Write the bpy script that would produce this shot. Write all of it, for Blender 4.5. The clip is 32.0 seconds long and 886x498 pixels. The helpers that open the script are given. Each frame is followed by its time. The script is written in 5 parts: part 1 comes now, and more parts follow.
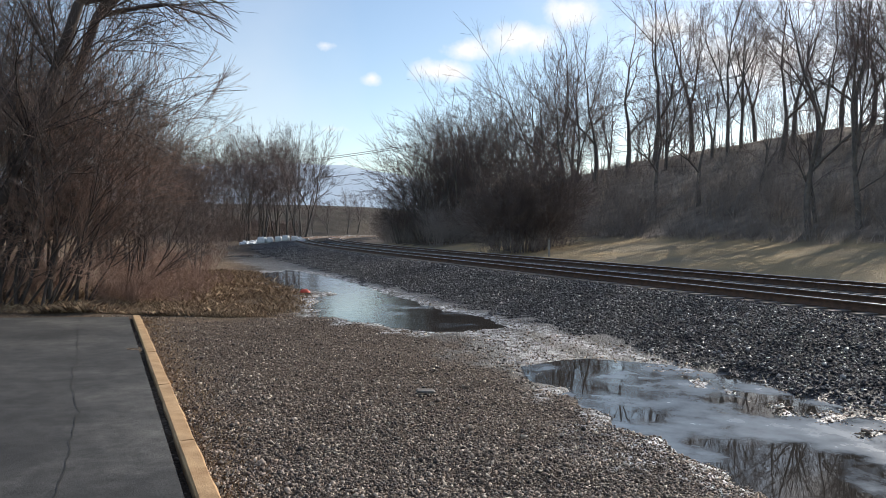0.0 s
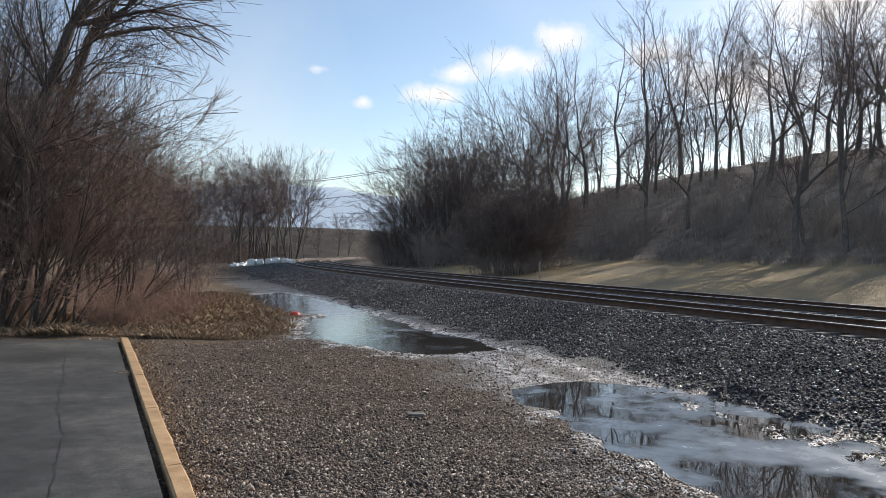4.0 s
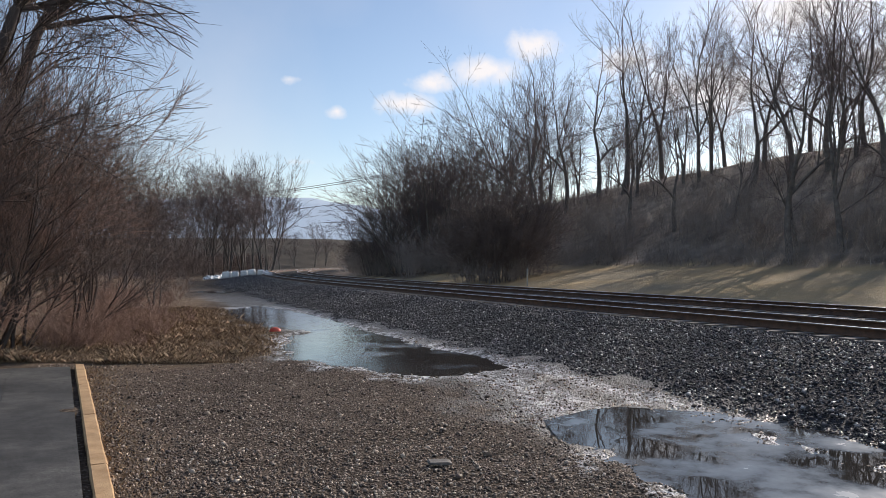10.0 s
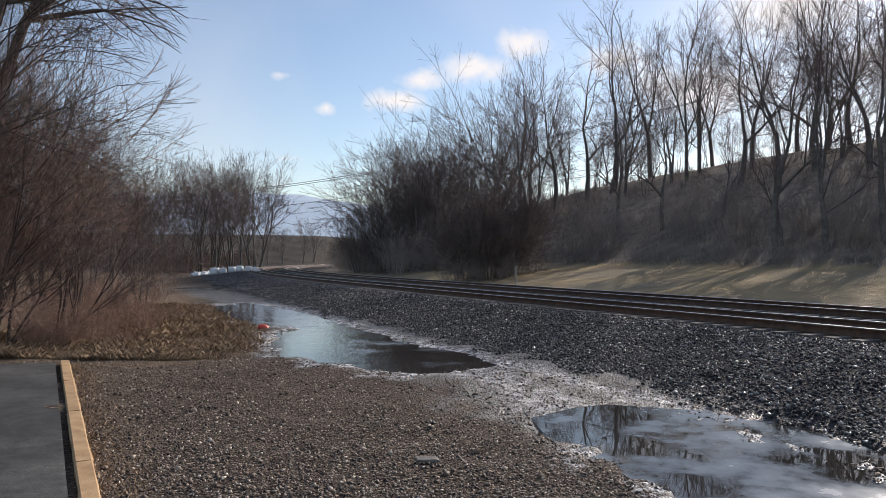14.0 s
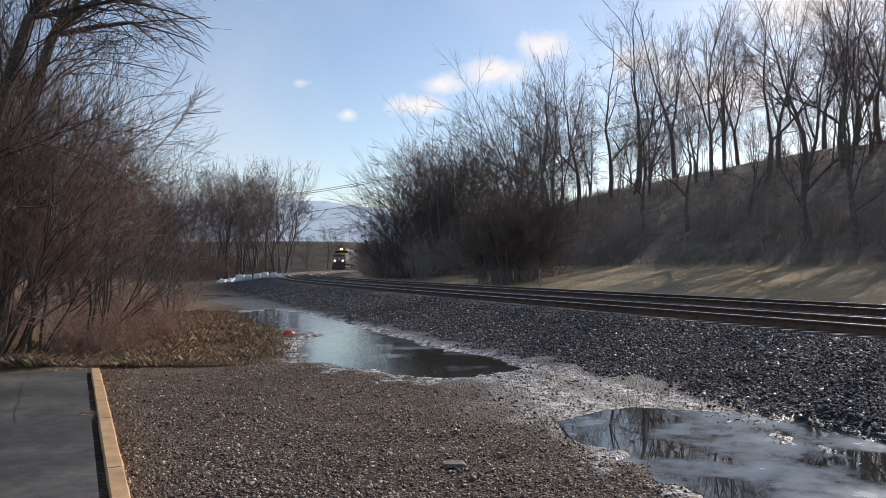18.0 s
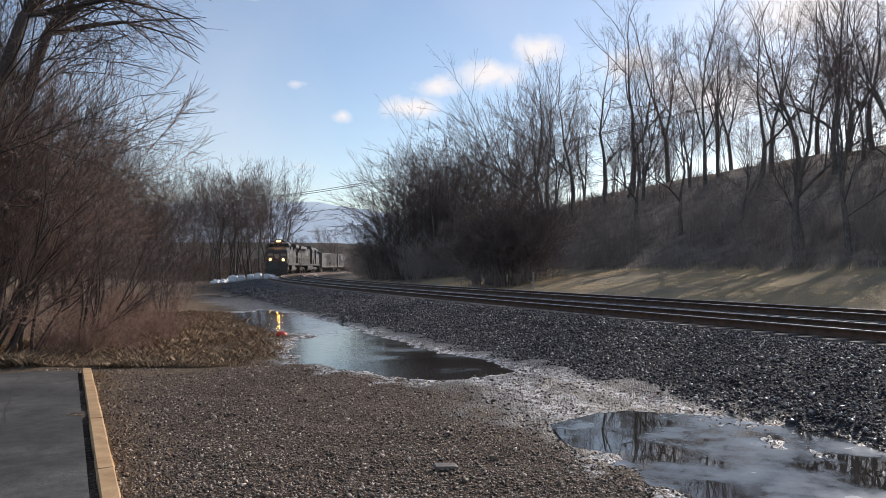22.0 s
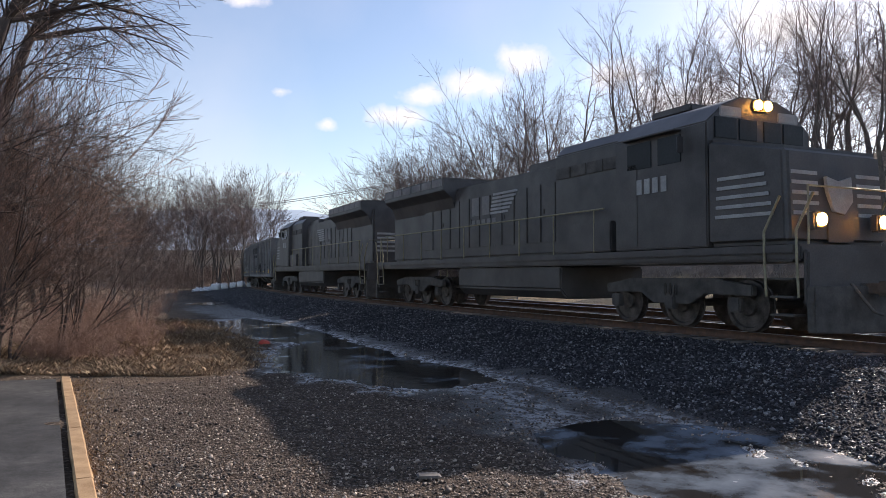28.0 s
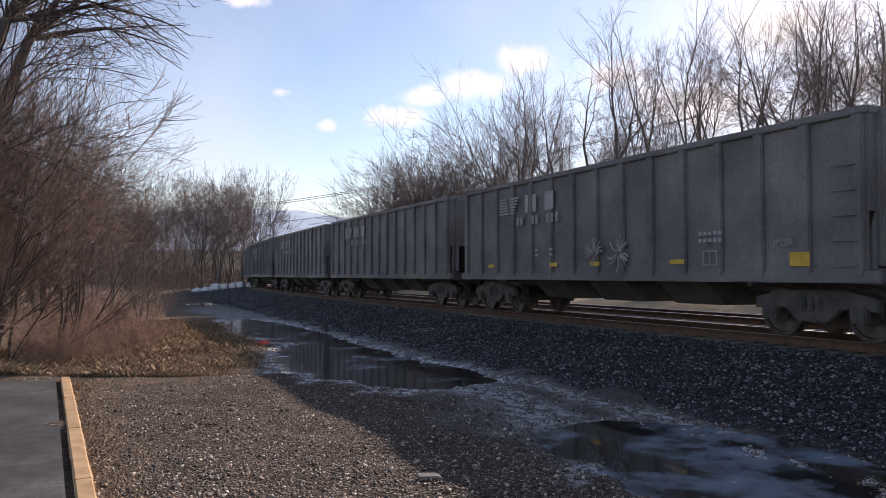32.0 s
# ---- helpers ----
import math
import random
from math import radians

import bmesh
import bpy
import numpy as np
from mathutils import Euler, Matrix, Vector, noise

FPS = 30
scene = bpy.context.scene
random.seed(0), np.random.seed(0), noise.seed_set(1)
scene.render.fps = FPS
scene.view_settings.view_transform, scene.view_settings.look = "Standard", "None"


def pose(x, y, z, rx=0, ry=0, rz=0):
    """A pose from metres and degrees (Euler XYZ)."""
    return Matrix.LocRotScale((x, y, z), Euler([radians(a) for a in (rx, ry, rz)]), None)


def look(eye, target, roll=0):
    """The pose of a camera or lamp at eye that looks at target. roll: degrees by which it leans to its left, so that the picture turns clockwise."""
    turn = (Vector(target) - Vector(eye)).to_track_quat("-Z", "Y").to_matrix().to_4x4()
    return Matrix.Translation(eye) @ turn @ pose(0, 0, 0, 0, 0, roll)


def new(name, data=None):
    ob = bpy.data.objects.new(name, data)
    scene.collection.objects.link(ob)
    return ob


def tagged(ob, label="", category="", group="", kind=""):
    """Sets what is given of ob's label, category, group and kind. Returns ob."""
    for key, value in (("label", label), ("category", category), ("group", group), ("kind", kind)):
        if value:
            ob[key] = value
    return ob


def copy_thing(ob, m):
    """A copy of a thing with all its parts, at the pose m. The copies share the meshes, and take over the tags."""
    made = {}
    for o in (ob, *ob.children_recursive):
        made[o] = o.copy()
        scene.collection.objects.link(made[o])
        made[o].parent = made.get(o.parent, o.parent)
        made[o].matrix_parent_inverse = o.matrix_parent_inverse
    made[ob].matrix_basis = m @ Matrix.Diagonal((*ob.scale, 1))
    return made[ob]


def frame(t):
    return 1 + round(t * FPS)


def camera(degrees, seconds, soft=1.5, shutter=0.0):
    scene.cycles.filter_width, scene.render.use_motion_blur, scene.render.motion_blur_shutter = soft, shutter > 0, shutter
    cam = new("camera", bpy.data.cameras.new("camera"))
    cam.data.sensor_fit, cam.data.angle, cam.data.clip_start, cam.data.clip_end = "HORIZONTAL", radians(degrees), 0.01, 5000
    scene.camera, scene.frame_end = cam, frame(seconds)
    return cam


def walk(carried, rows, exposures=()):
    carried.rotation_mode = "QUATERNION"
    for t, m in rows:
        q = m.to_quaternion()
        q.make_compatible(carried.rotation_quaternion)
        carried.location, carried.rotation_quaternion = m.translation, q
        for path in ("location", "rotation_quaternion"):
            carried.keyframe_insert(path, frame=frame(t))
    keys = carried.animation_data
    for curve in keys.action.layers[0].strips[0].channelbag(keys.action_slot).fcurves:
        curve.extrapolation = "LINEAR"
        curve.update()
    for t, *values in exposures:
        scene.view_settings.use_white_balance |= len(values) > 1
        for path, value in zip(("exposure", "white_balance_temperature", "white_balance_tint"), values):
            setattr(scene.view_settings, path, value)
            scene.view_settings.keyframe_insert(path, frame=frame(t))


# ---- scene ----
cam = camera(62.2, 32.0, soft=0.85)
# seconds, eye x, y, z, yaw to the left, pitch up, roll
ROWS = [
    (0.0, 0.54, -1.76, 1.89, 3.30, -1.37, -0.87),
    (0.5, 0.54, -1.76, 1.89, 3.05, -1.35, -1.08),
    (1.0, 0.54, -1.76, 1.89, 2.84, -0.83, -1.23),
    (1.5, 0.54, -1.76, 1.89, 2.36, -0.53, -1.21),
    (2.0, 0.54, -1.76, 1.89, 1.98, -0.38, -1.41),
    (2.5, 0.54, -1.76, 1.89, 1.34, 0.34, -1.98),
    (3.0, 0.54, -1.76, 1.89, 1.75, 0.28, -2.02),
    (3.5, 0.54, -1.76, 1.89, 2.30, 0.26, -1.34),
    (5.5, 0.54, -1.76, 1.89, 2.75, 1.53, -0.59),
    (6.0, -0.02, -1.03, 1.90, 0.25, 1.95, -0.15),
    (6.5, 0.00, -0.55, 1.87, 0.23, 2.17, 0.06),
    (7.0, 0.00, 0.00, 1.85, 0.10, 2.23, 0.51),
    (7.5, 0.00, 0.00, 1.85, -0.18, 2.70, -0.05),
    (8.0, 0.00, 0.00, 1.85, -0.08, 2.18, -0.50),
    (8.5, 0.00, 0.00, 1.85, 0.75, 2.54, -0.15),
    (9.0, 0.00, 0.00, 1.85, 0.54, 2.42, -0.36),
    (9.5, 0.00, 0.00, 1.85, 0.71, 1.17, -0.07),
    (10.0, 0.00, 0.00, 1.85, 0.77, 1.06, 0.15),
    (10.5, 0.00, 0.00, 1.85, 0.76, 1.06, -0.23),
    (11.0, 0.00, 0.00, 1.85, 0.39, 1.15, -0.31),
    (11.5, 0.00, 0.00, 1.85, 0.30, 0.99, -0.28),
    (12.0, 0.00, 0.00, 1.85, 0.10, 0.76, -0.71),
    (12.5, 0.00, 0.00, 1.85, -0.04, 0.75, -0.17),
    (13.0, 0.00, 0.00, 1.85, -0.10, 0.75, -0.17),
    (13.5, 0.00, 0.00, 1.85, -0.15, 0.78, -0.34),
    (14.0, 0.00, 0.00, 1.85, -0.11, 0.86, -0.16),
    (14.5, 0.00, 0.00, 1.85, -0.01, 0.91, -0.16),
    (16.5, 0.00, 0.00, 1.85, 0.89, 1.19, 0.18),
    (17.0, 0.00, 0.00, 1.85, 1.03, 1.45, 0.28),
    (17.5, 0.00, 0.00, 1.85, 1.18, 1.50, 0.47),
    (18.0, 0.00, 0.00, 1.85, 1.71, 1.18, 0.65),
    (18.5, 0.00, 0.00, 1.85, 1.71, 1.17, 0.24),
    (19.0, 0.00, 0.00, 1.85, 1.48, 1.24, 0.25),
    (19.5, 0.00, 0.00, 1.85, 1.39, 1.29, 0.39),
    (20.0, 0.00, 0.00, 1.85, 1.36, 1.40, 0.39),
    (20.5, 0.00, 0.00, 1.85, 1.37, 1.46, 0.64),
    (21.0, 0.00, 0.00, 1.85, 1.36, 1.60, 0.45),
    (21.5, 0.00, 0.00, 1.85, 1.35, 1.53, 0.34),
    (22.0, 0.00, 0.00, 1.85, 1.23, 1.35, 0.23),
    (22.5, 0.00, 0.00, 1.85, 0.78, 1.21, 0.10),
    (23.0, 0.00, 0.00, 1.85, 0.28, 1.37, -0.07),
    (23.5, 0.00, 0.00, 1.85, 0.04, 1.68, 0.08),
    (24.0, 0.00, 0.00, 1.85, 0.20, 1.71, -0.16),
    (24.5, 0.00, 0.00, 1.85, 0.39, 1.66, 0.01),
    (25.0, 0.00, 0.00, 1.85, 0.37, 1.77, 0.03),
    (25.5, 0.00, 0.00, 1.85, 0.26, 1.99, 0.07),
    (27.5, 0.00, 0.00, 1.85, 0.06, 2.05, -0.04),
    (28.0, 0.00, 0.00, 1.85, -0.00, 2.03, -0.00),
    (28.5, 0.00, 0.00, 1.85, -0.07, 2.05, 0.07),
    (29.0, 0.00, 0.00, 1.85, -0.26, 2.06, 0.01),
    (29.5, 0.00, 0.00, 1.85, -0.40, 2.05, 0.10),
    (30.0, 0.00, 0.00, 1.85, -0.44, 2.04, -0.00),
    (30.5, 0.00, 0.00, 1.85, -0.30, 1.91, 0.22),
    (31.0, 0.00, 0.00, 1.85, -0.12, 1.75, 0.25),
    (31.5, 0.00, 0.00, 1.85, -0.00, 1.75, 0.09),
    (32.0, 0.00, 0.00, 1.85, -0.02, 2.06, -0.01),
]


def eye_pose(x, y, z, yaw, pitch, roll):
    return pose(x, y, z, 0, 0, yaw) @ pose(0, 0, 0, 90 + pitch, 0, 0) @ pose(0, 0, 0, 0, 0, -roll)


walk(cam, [(t, eye_pose(*r)) for t, *r in ROWS], exposures=[(0.0, 0.4, 6550, 10), (5.5, 0.35, 6550, 11), (7.0, 0.22, 6550, 14), (14.0, 0.2, 6550, 14), (25.0, 0.2, 6550, 14), (28.0, 0.45, 6600, 18), (30.5, 0.55, 6850, 22), (32.0, 0.55, 6850, 22)])

# ---- world, sun ----
SUN_AZ, SUN_EL = 38.5, 26.4      # azimuth to the right of +y, elevation
scene.view_settings.exposure = 0.0
world = bpy.data.worlds.new("world")
scene.world = world
world.use_nodes = True
wn, wl = world.node_tree.nodes, world.node_tree.links
wn.clear()
w_out = wn.new("ShaderNodeOutputWorld")
w_bg = wn.new("ShaderNodeBackground")
w_sky = wn.new("ShaderNodeTexSky")
w_sky.sky_type = "NISHITA"
w_sky.sun_disc = False
w_sky.sun_elevation = radians(SUN_EL)
w_sky.sun_rotation = radians(SUN_AZ)
w_sky.air_density, w_sky.dust_density, w_sky.ozone_density = 1.0, 0.35, 1.3
w_bg.inputs["Strength"].default_value = 0.115


def wnode(kind, *ins, op=None):
    nd = wn.new(kind)
    if op:
        nd.operation = op
    for k, v in enumerate(ins):
        if isinstance(v, (int, float, tuple)):
            nd.inputs[k].default_value = v
        elif v is not None:
            wl.new(v, nd.inputs[k])
    return nd


# clouds: drifting heaps where the sky shows them, thin broken cloud elsewhere
w_tc = wn.new("ShaderNodeTexCoord")
w_sep = wnode("ShaderNodeSeparateXYZ", w_tc.outputs["Generated"])
w_y = wnode("ShaderNodeMath", w_sep.outputs[1], 0.15, op="MAXIMUM")
w_u = wnode("ShaderNodeMath", w_sep.outputs[0], w_y.outputs[0], op="DIVIDE")
w_v = wnode("ShaderNodeMath", w_sep.outputs[2], w_y.outputs[0], op="DIVIDE")
w_uv = wnode("ShaderNodeCombineXYZ", w_u.outputs[0], w_v.outputs[0], 0.0)
w_sum = None
# bearing, height over distance, half width, half height, weight
for cu, cv, ca, cb, cw in ((0.045, 0.262, 0.075, 0.034, 1.0), (-0.028, 0.245, 0.05, 0.022, 0.9), (-0.063, 0.217, 0.07, 0.025, 0.95), (-0.158, 0.207, 0.024, 0.016, 0.85),
                           (-0.224, 0.252, 0.022, 0.012, 0.55), (-0.213, 0.138, 0.05, 0.012, 0.5), (0.107, 0.297, 0.06, 0.035, 0.9), (0.35, 0.235, 0.16, 0.06, 1.0),
                           (0.245, 0.274, 0.09, 0.04, 0.85), (-0.274, 0.378, 0.05, 0.02, 0.85), (0.476, 0.343, 0.16, 0.07, 1.0), (0.60, 0.27, 0.14, 0.05, 0.9)):
    q = wnode("ShaderNodeVectorMath", w_uv.outputs[0], (cu, cv, 0.0), op="SUBTRACT")
    q = wnode("ShaderNodeVectorMath", q.outputs[0], (1 / ca, 1 / cb, 1.0), op="MULTIPLY")
    q = wnode("ShaderNodeVectorMath", q.outputs[0], op="LENGTH")
    q = wnode("ShaderNodeMath", cw, wnode("ShaderNodeMath", q.outputs["Value"], cw, op="MULTIPLY").outputs[0], op="SUBTRACT")
    q = wnode("ShaderNodeMath", q.outputs[0], 0.0, op="MAXIMUM")
    w_sum = q if w_sum is None else wnode("ShaderNodeMath", w_sum.outputs[0], q.outputs[0], op="MAXIMUM")
w_puff = wn.new("ShaderNodeTexNoise")
w_puff.inputs["Scale"].default_value, w_puff.inputs["Detail"].default_value, w_puff.inputs["Roughness"].default_value = 26.0, 8.0, 0.6
wl.new(w_uv.outputs[0], w_puff.inputs["Vector"])
w_m = wnode("ShaderNodeMath", w_puff.outputs[0], 1.1, op="MULTIPLY")
w_m = wnode("ShaderNodeMath", w_m.outputs[0], w_sum.outputs[0], op="ADD")
w_cov = wn.new("ShaderNodeMapRange")
w_cov.inputs["From Min"].default_value, w_cov.inputs["From Max"].default_value = 0.78, 1.35
wl.new(w_m.outputs[0], w_cov.inputs["Value"])
w_veil = wn.new("ShaderNodeTexNoise")
w_veil.inputs["Scale"].default_value, w_veil.inputs["Detail"].default_value = 3.0, 6.0
wl.new(w_tc.outputs["Generated"], w_veil.inputs["Vector"])
w_vr = wn.new("ShaderNodeMapRange")
w_vr.inputs["From Min"].default_value, w_vr.inputs["From Max"].default_value, w_vr.inputs["To Max"].default_value = 0.45, 0.8, 0.25
wl.new(w_veil.outputs[0], w_vr.inputs["Value"])
w_c = wnode("ShaderNodeMath", w_cov.outputs[0], w_vr.outputs[0], op="MAXIMUM")
w_white = wn.new("ShaderNodeMix")
w_white.data_type = "RGBA"
wl.new(w_c.outputs[0], w_white.inputs[0])
wl.new(w_sky.outputs[0], w_white.inputs[6])
w_white.inputs[7].default_value = (7.2, 7.1, 7.1, 1)
wl.new(w_white.outputs[2], w_bg.inputs["Color"])
wl.new(w_bg.outputs[0], w_out.inputs["Surface"])

sun_data = bpy.data.lights.new("sun", "SUN")
sun_data.energy, sun_data.angle, sun_data.color = 4.4, radians(0.55), (1.0, 0.93, 0.82)
sun = new("sun", sun_data)
to_sun = Vector((math.sin(radians(SUN_AZ)) * math.cos(radians(SUN_EL)), math.cos(radians(SUN_AZ)) * math.cos(radians(SUN_EL)), math.sin(radians(SUN_EL))))
sun.matrix_world = look(to_sun * 100, (0, 0, 0))

# ---- materials ----
def node_mat(name):
    m = bpy.data.materials.new(name)
    m.use_nodes = True
    n, l = m.node_tree.nodes, m.node_tree.links
    return m, n, l, n["Principled BSDF"]


def ramp(n, l, src, stops):
    r = n.new("ShaderNodeValToRGB")
    e = r.color_ramp.elements
    while len(e) < len(stops):
        e.new(0.5)
    for el, (p, c) in zip(e, stops):
        el.position, el.color = p, (*c, 1) if len(c) == 3 else c
    l.new(src, r.inputs["Fac"])
    return r.outputs["Color"]


def tex_noise(n, l, scale, detail=4.0, coord="Object", rough=0.55):
    tc = n.new("ShaderNodeTexCoord")
    t = n.new("ShaderNodeTexNoise")
    t.inputs["Scale"].default_value, t.inputs["Detail"].default_value, t.inputs["Roughness"].default_value = scale, detail, rough
    l.new(tc.outputs[coord], t.inputs["Vector"])
    return t.outputs["Fac"]


def mix_col(n, l, fac, a, b, mode="MIX"):
    m = n.new("ShaderNodeMix")
    m.data_type, m.blend_type = "RGBA", mode
    for sock, v in ((m.inputs[0], fac), (m.inputs[6], a), (m.inputs[7], b)):
        if isinstance(v, (int, float)):
            sock.default_value = v
        elif isinstance(v, tuple):
            sock.default_value = (*v, 1)
        else:
            l.new(v, sock)
    return m.outputs[2]


def bump(n, l, bsdf, height, strength, dist=0.02):
    b = n.new("ShaderNodeBump")
    b.inputs["Strength"].default_value, b.inputs["Distance"].default_value = strength, dist
    l.new(height, b.inputs["Height"])
    l.new(b.outputs[0], bsdf.inputs["Normal"])


def surface(name, dark, light, scale=4.0, fine=60.0, rough=0.8, metal=0.0, bump_strength=0.2, dist=0.01, vary=0.0, spec=0.5):
    """Two scales of colour variation, fine relief; vary shifts the value from object to object."""
    m, n, l, b = node_mat(name)
    c = ramp(n, l, tex_noise(n, l, scale), [(0.3, dark), (0.7, light)])
    f = tex_noise(n, l, fine, 3)
    c = mix_col(n, l, 0.25, c, ramp(n, l, f, [(0.3, (0.25, 0.25, 0.25)), (0.75, (0.85, 0.85, 0.85))]), "OVERLAY")
    if vary:
        oi = n.new("ShaderNodeObjectInfo")
        hs = n.new("ShaderNodeHueSaturation")
        mr = n.new("ShaderNodeMapRange")
        mr.inputs["To Min"].default_value, mr.inputs["To Max"].default_value = 1 - vary, 1 + vary
        l.new(oi.outputs["Random"], mr.inputs["Value"])
        l.new(mr.outputs[0], hs.inputs["Value"])
        l.new(c, hs.inputs["Color"])
        c = hs.outputs[0]
    l.new(c, b.inputs["Base Color"])
    b.inputs["Roughness"].default_value, b.inputs["Metallic"].default_value = rough, metal
    b.inputs["Specular IOR Level"].default_value = spec
    if bump_strength:
        bump(n, l, b, f, bump_strength, dist)
    return m


def island_mat(name, stops, rough=(0.5, 0.9), spec=0.5, peak=1.0):
    """Loose pieces of one mesh, each of its own shade."""
    m, n, l, b = node_mat(name)
    g = n.new("ShaderNodeNewGeometry")
    c = ramp(n, l, g.outputs["Random Per Island"], stops)
    f = tex_noise(n, l, 90, 2)
    c = mix_col(n, l, 0.35, c, ramp(n, l, f, [(0.3, (0.2, 0.2, 0.2)), (0.75, (0.9, 0.9, 0.9))]), "OVERLAY")
    l.new(c, b.inputs["Base Color"])
    mr = n.new("ShaderNodeMapRange")
    mr.inputs["To Min"].default_value, mr.inputs["To Max"].default_value = rough
    pw = n.new("ShaderNodeMath")
    pw.operation = "POWER"
    pw.inputs[1].default_value = peak
    l.new(g.outputs["Random Per Island"], pw.inputs[0])
    l.new(pw.outputs[0], mr.inputs["Value"])
    l.new(mr.outputs[0], b.inputs["Roughness"])
    b.inputs["Specular IOR Level"].default_value = spec
    return m


M_BARK = surface("bark_grey", (0.1, 0.088, 0.08), (0.21, 0.185, 0.165), 1.5, 25, 0.95, bump_strength=0.4, spec=0.2)
M_TWIG = surface("twig_grey_brown", (0.12, 0.09, 0.083), (0.22, 0.172, 0.158), 0.8, 20, 0.9, bump_strength=0, spec=0.2)
M_TWIG_RED = surface("twig_red_brown", (0.21, 0.135, 0.108), (0.42, 0.285, 0.22), 0.8, 20, 0.9, bump_strength=0, spec=0.2)
M_STEM = surface("dark_wet_bark", (0.065, 0.052, 0.046), (0.15, 0.122, 0.107), 1.5, 25, 0.9, bump_strength=0.3, spec=0.2)
M_TWIG_BROWN = surface("twig_dull_brown", (0.115, 0.088, 0.078), (0.24, 0.186, 0.163), 0.8, 20, 0.9, bump_strength=0, spec=0.2)
M_BRUSH = surface("weathered_brushwood", (0.2, 0.168, 0.15), (0.4, 0.345, 0.31), 0.8, 20, 0.9, bump_strength=0, spec=0.2)
M_RAIL_TOP = surface("polished_rail_steel", (0.5, 0.5, 0.52), (0.7, 0.7, 0.71), 3, 40, 0.4, 1.0, 0)
M_RUST = surface("rusty_steel", (0.06, 0.035, 0.025), (0.14, 0.075, 0.045), 6, 60, 0.85)
M_TIE = surface("weathered_tie_timber", (0.06, 0.05, 0.042), (0.2, 0.17, 0.145), 3, 40, 0.9, vary=0.25)
M_LOCO = surface("dusty_black_loco_paint", (0.045, 0.042, 0.042), (0.1, 0.092, 0.089), 1.2, 30, 0.5, bump_strength=0.03)
M_HOPPER = surface("dusty_black_car_paint", (0.12, 0.114, 0.115), (0.23, 0.218, 0.212), 0.8, 14, 0.7, bump_strength=0.1)
M_BAG = surface("white_woven_plastic", (0.6, 0.61, 0.62), (0.8, 0.8, 0.8), 3, 40, 0.6)
M_KERB = surface("tan_painted_concrete", (0.34, 0.20, 0.095), (0.52, 0.34, 0.18), 5, 80, 0.9, bump_strength=0.5)
M_STONE = island_mat("gravel_stone", [(0.0, (0.018, 0.013, 0.01)), (0.4, (0.09, 0.063, 0.046)), (0.8, (0.27, 0.2, 0.15)), (1.0, (0.72, 0.6, 0.48))], (0.5, 0.9))
M_BALLAST = island_mat("ballast_stone", [(0.0, (0.012, 0.012, 0.014)), (0.55, (0.042, 0.04, 0.046)), (0.85, (0.1, 0.096, 0.105)), (1.0, (0.36, 0.355, 0.35))], (0.85, 0.1), 0.5, 4.0)
M_DRY = island_mat("dry_grass_blade", [(0.0, (0.11, 0.07, 0.045)), (0.5, (0.27, 0.18, 0.11)), (1.0, (0.52, 0.39, 0.25))], (0.8, 0.95), 0.2)

# ---- the lie of the track and of the land ----
def part(name, data, material, parent=None, label="", kind=""):
    """A bmesh or a mesh as one object, under a thing or part."""
    if isinstance(data, bmesh.types.BMesh):
        me = bpy.data.meshes.new(name)
        data.to_mesh(me)
        data.free()
    else:
        me = data
    if material is not None and not me.materials:
        for m in material if isinstance(material, (list, tuple)) else (material,):
            me.materials.append(m)
    ob = new(name, me)
    if parent is not None:
        ob.parent = parent
    return tagged(ob, label, kind=kind)


def np_mesh(name, v, f, smooth=False):
    """A mesh from an array of points and an array of faces, all of one size."""
    v, f = np.asarray(v, np.float32), np.asarray(f, np.int32)
    me = bpy.data.meshes.new(name)
    me.vertices.add(len(v))
    me.vertices.foreach_set("co", v.ravel())
    k = f.shape[1]
    me.loops.add(f.size)
    me.loops.foreach_set("vertex_index", f.ravel())
    me.polygons.add(len(f))
    me.polygons.foreach_set("loop_start", np.arange(0, f.size, k, dtype=np.int32))
    me.update(calc_edges=True)
    if smooth:
        me.polygons.foreach_set("use_smooth", np.ones(len(f), bool))
    return me


STEP = 0.5
S0, S1 = -130.0, 800.0            # metres along the near track; 0 is abreast of the camera


def centre_line():
    """Points and headings of the near track's centre: straight, easing into a right-hand bend, then nearly straight."""
    s = np.arange(S0, S1, STEP)
    k = np.interp(s, [8.9, 62.0, 150, 190], [0, 0.253, 0.253, 0.02])      # degrees of turn per metre
    head = 25.56 - np.cumsum(k) * STEP
    dx, dy = -np.sin(np.radians(head)), np.cos(np.radians(head))
    x, y = np.cumsum(dx) * STEP, np.cumsum(dy) * STEP
    i = int(round(-S0 / STEP))
    return s, x - x[i] + 8.01, y - y[i] + 12.94, head


LINE_S, LINE_X, LINE_Y, LINE_H = centre_line()


def on_track(s, off=0.0):
    """Place and heading at s metres along, off metres towards the hill."""
    x, y, h = (np.interp(s, LINE_S, a) for a in (LINE_X, LINE_Y, LINE_H))
    return x + off * np.cos(np.radians(h)), y + off * np.sin(np.radians(h)), h


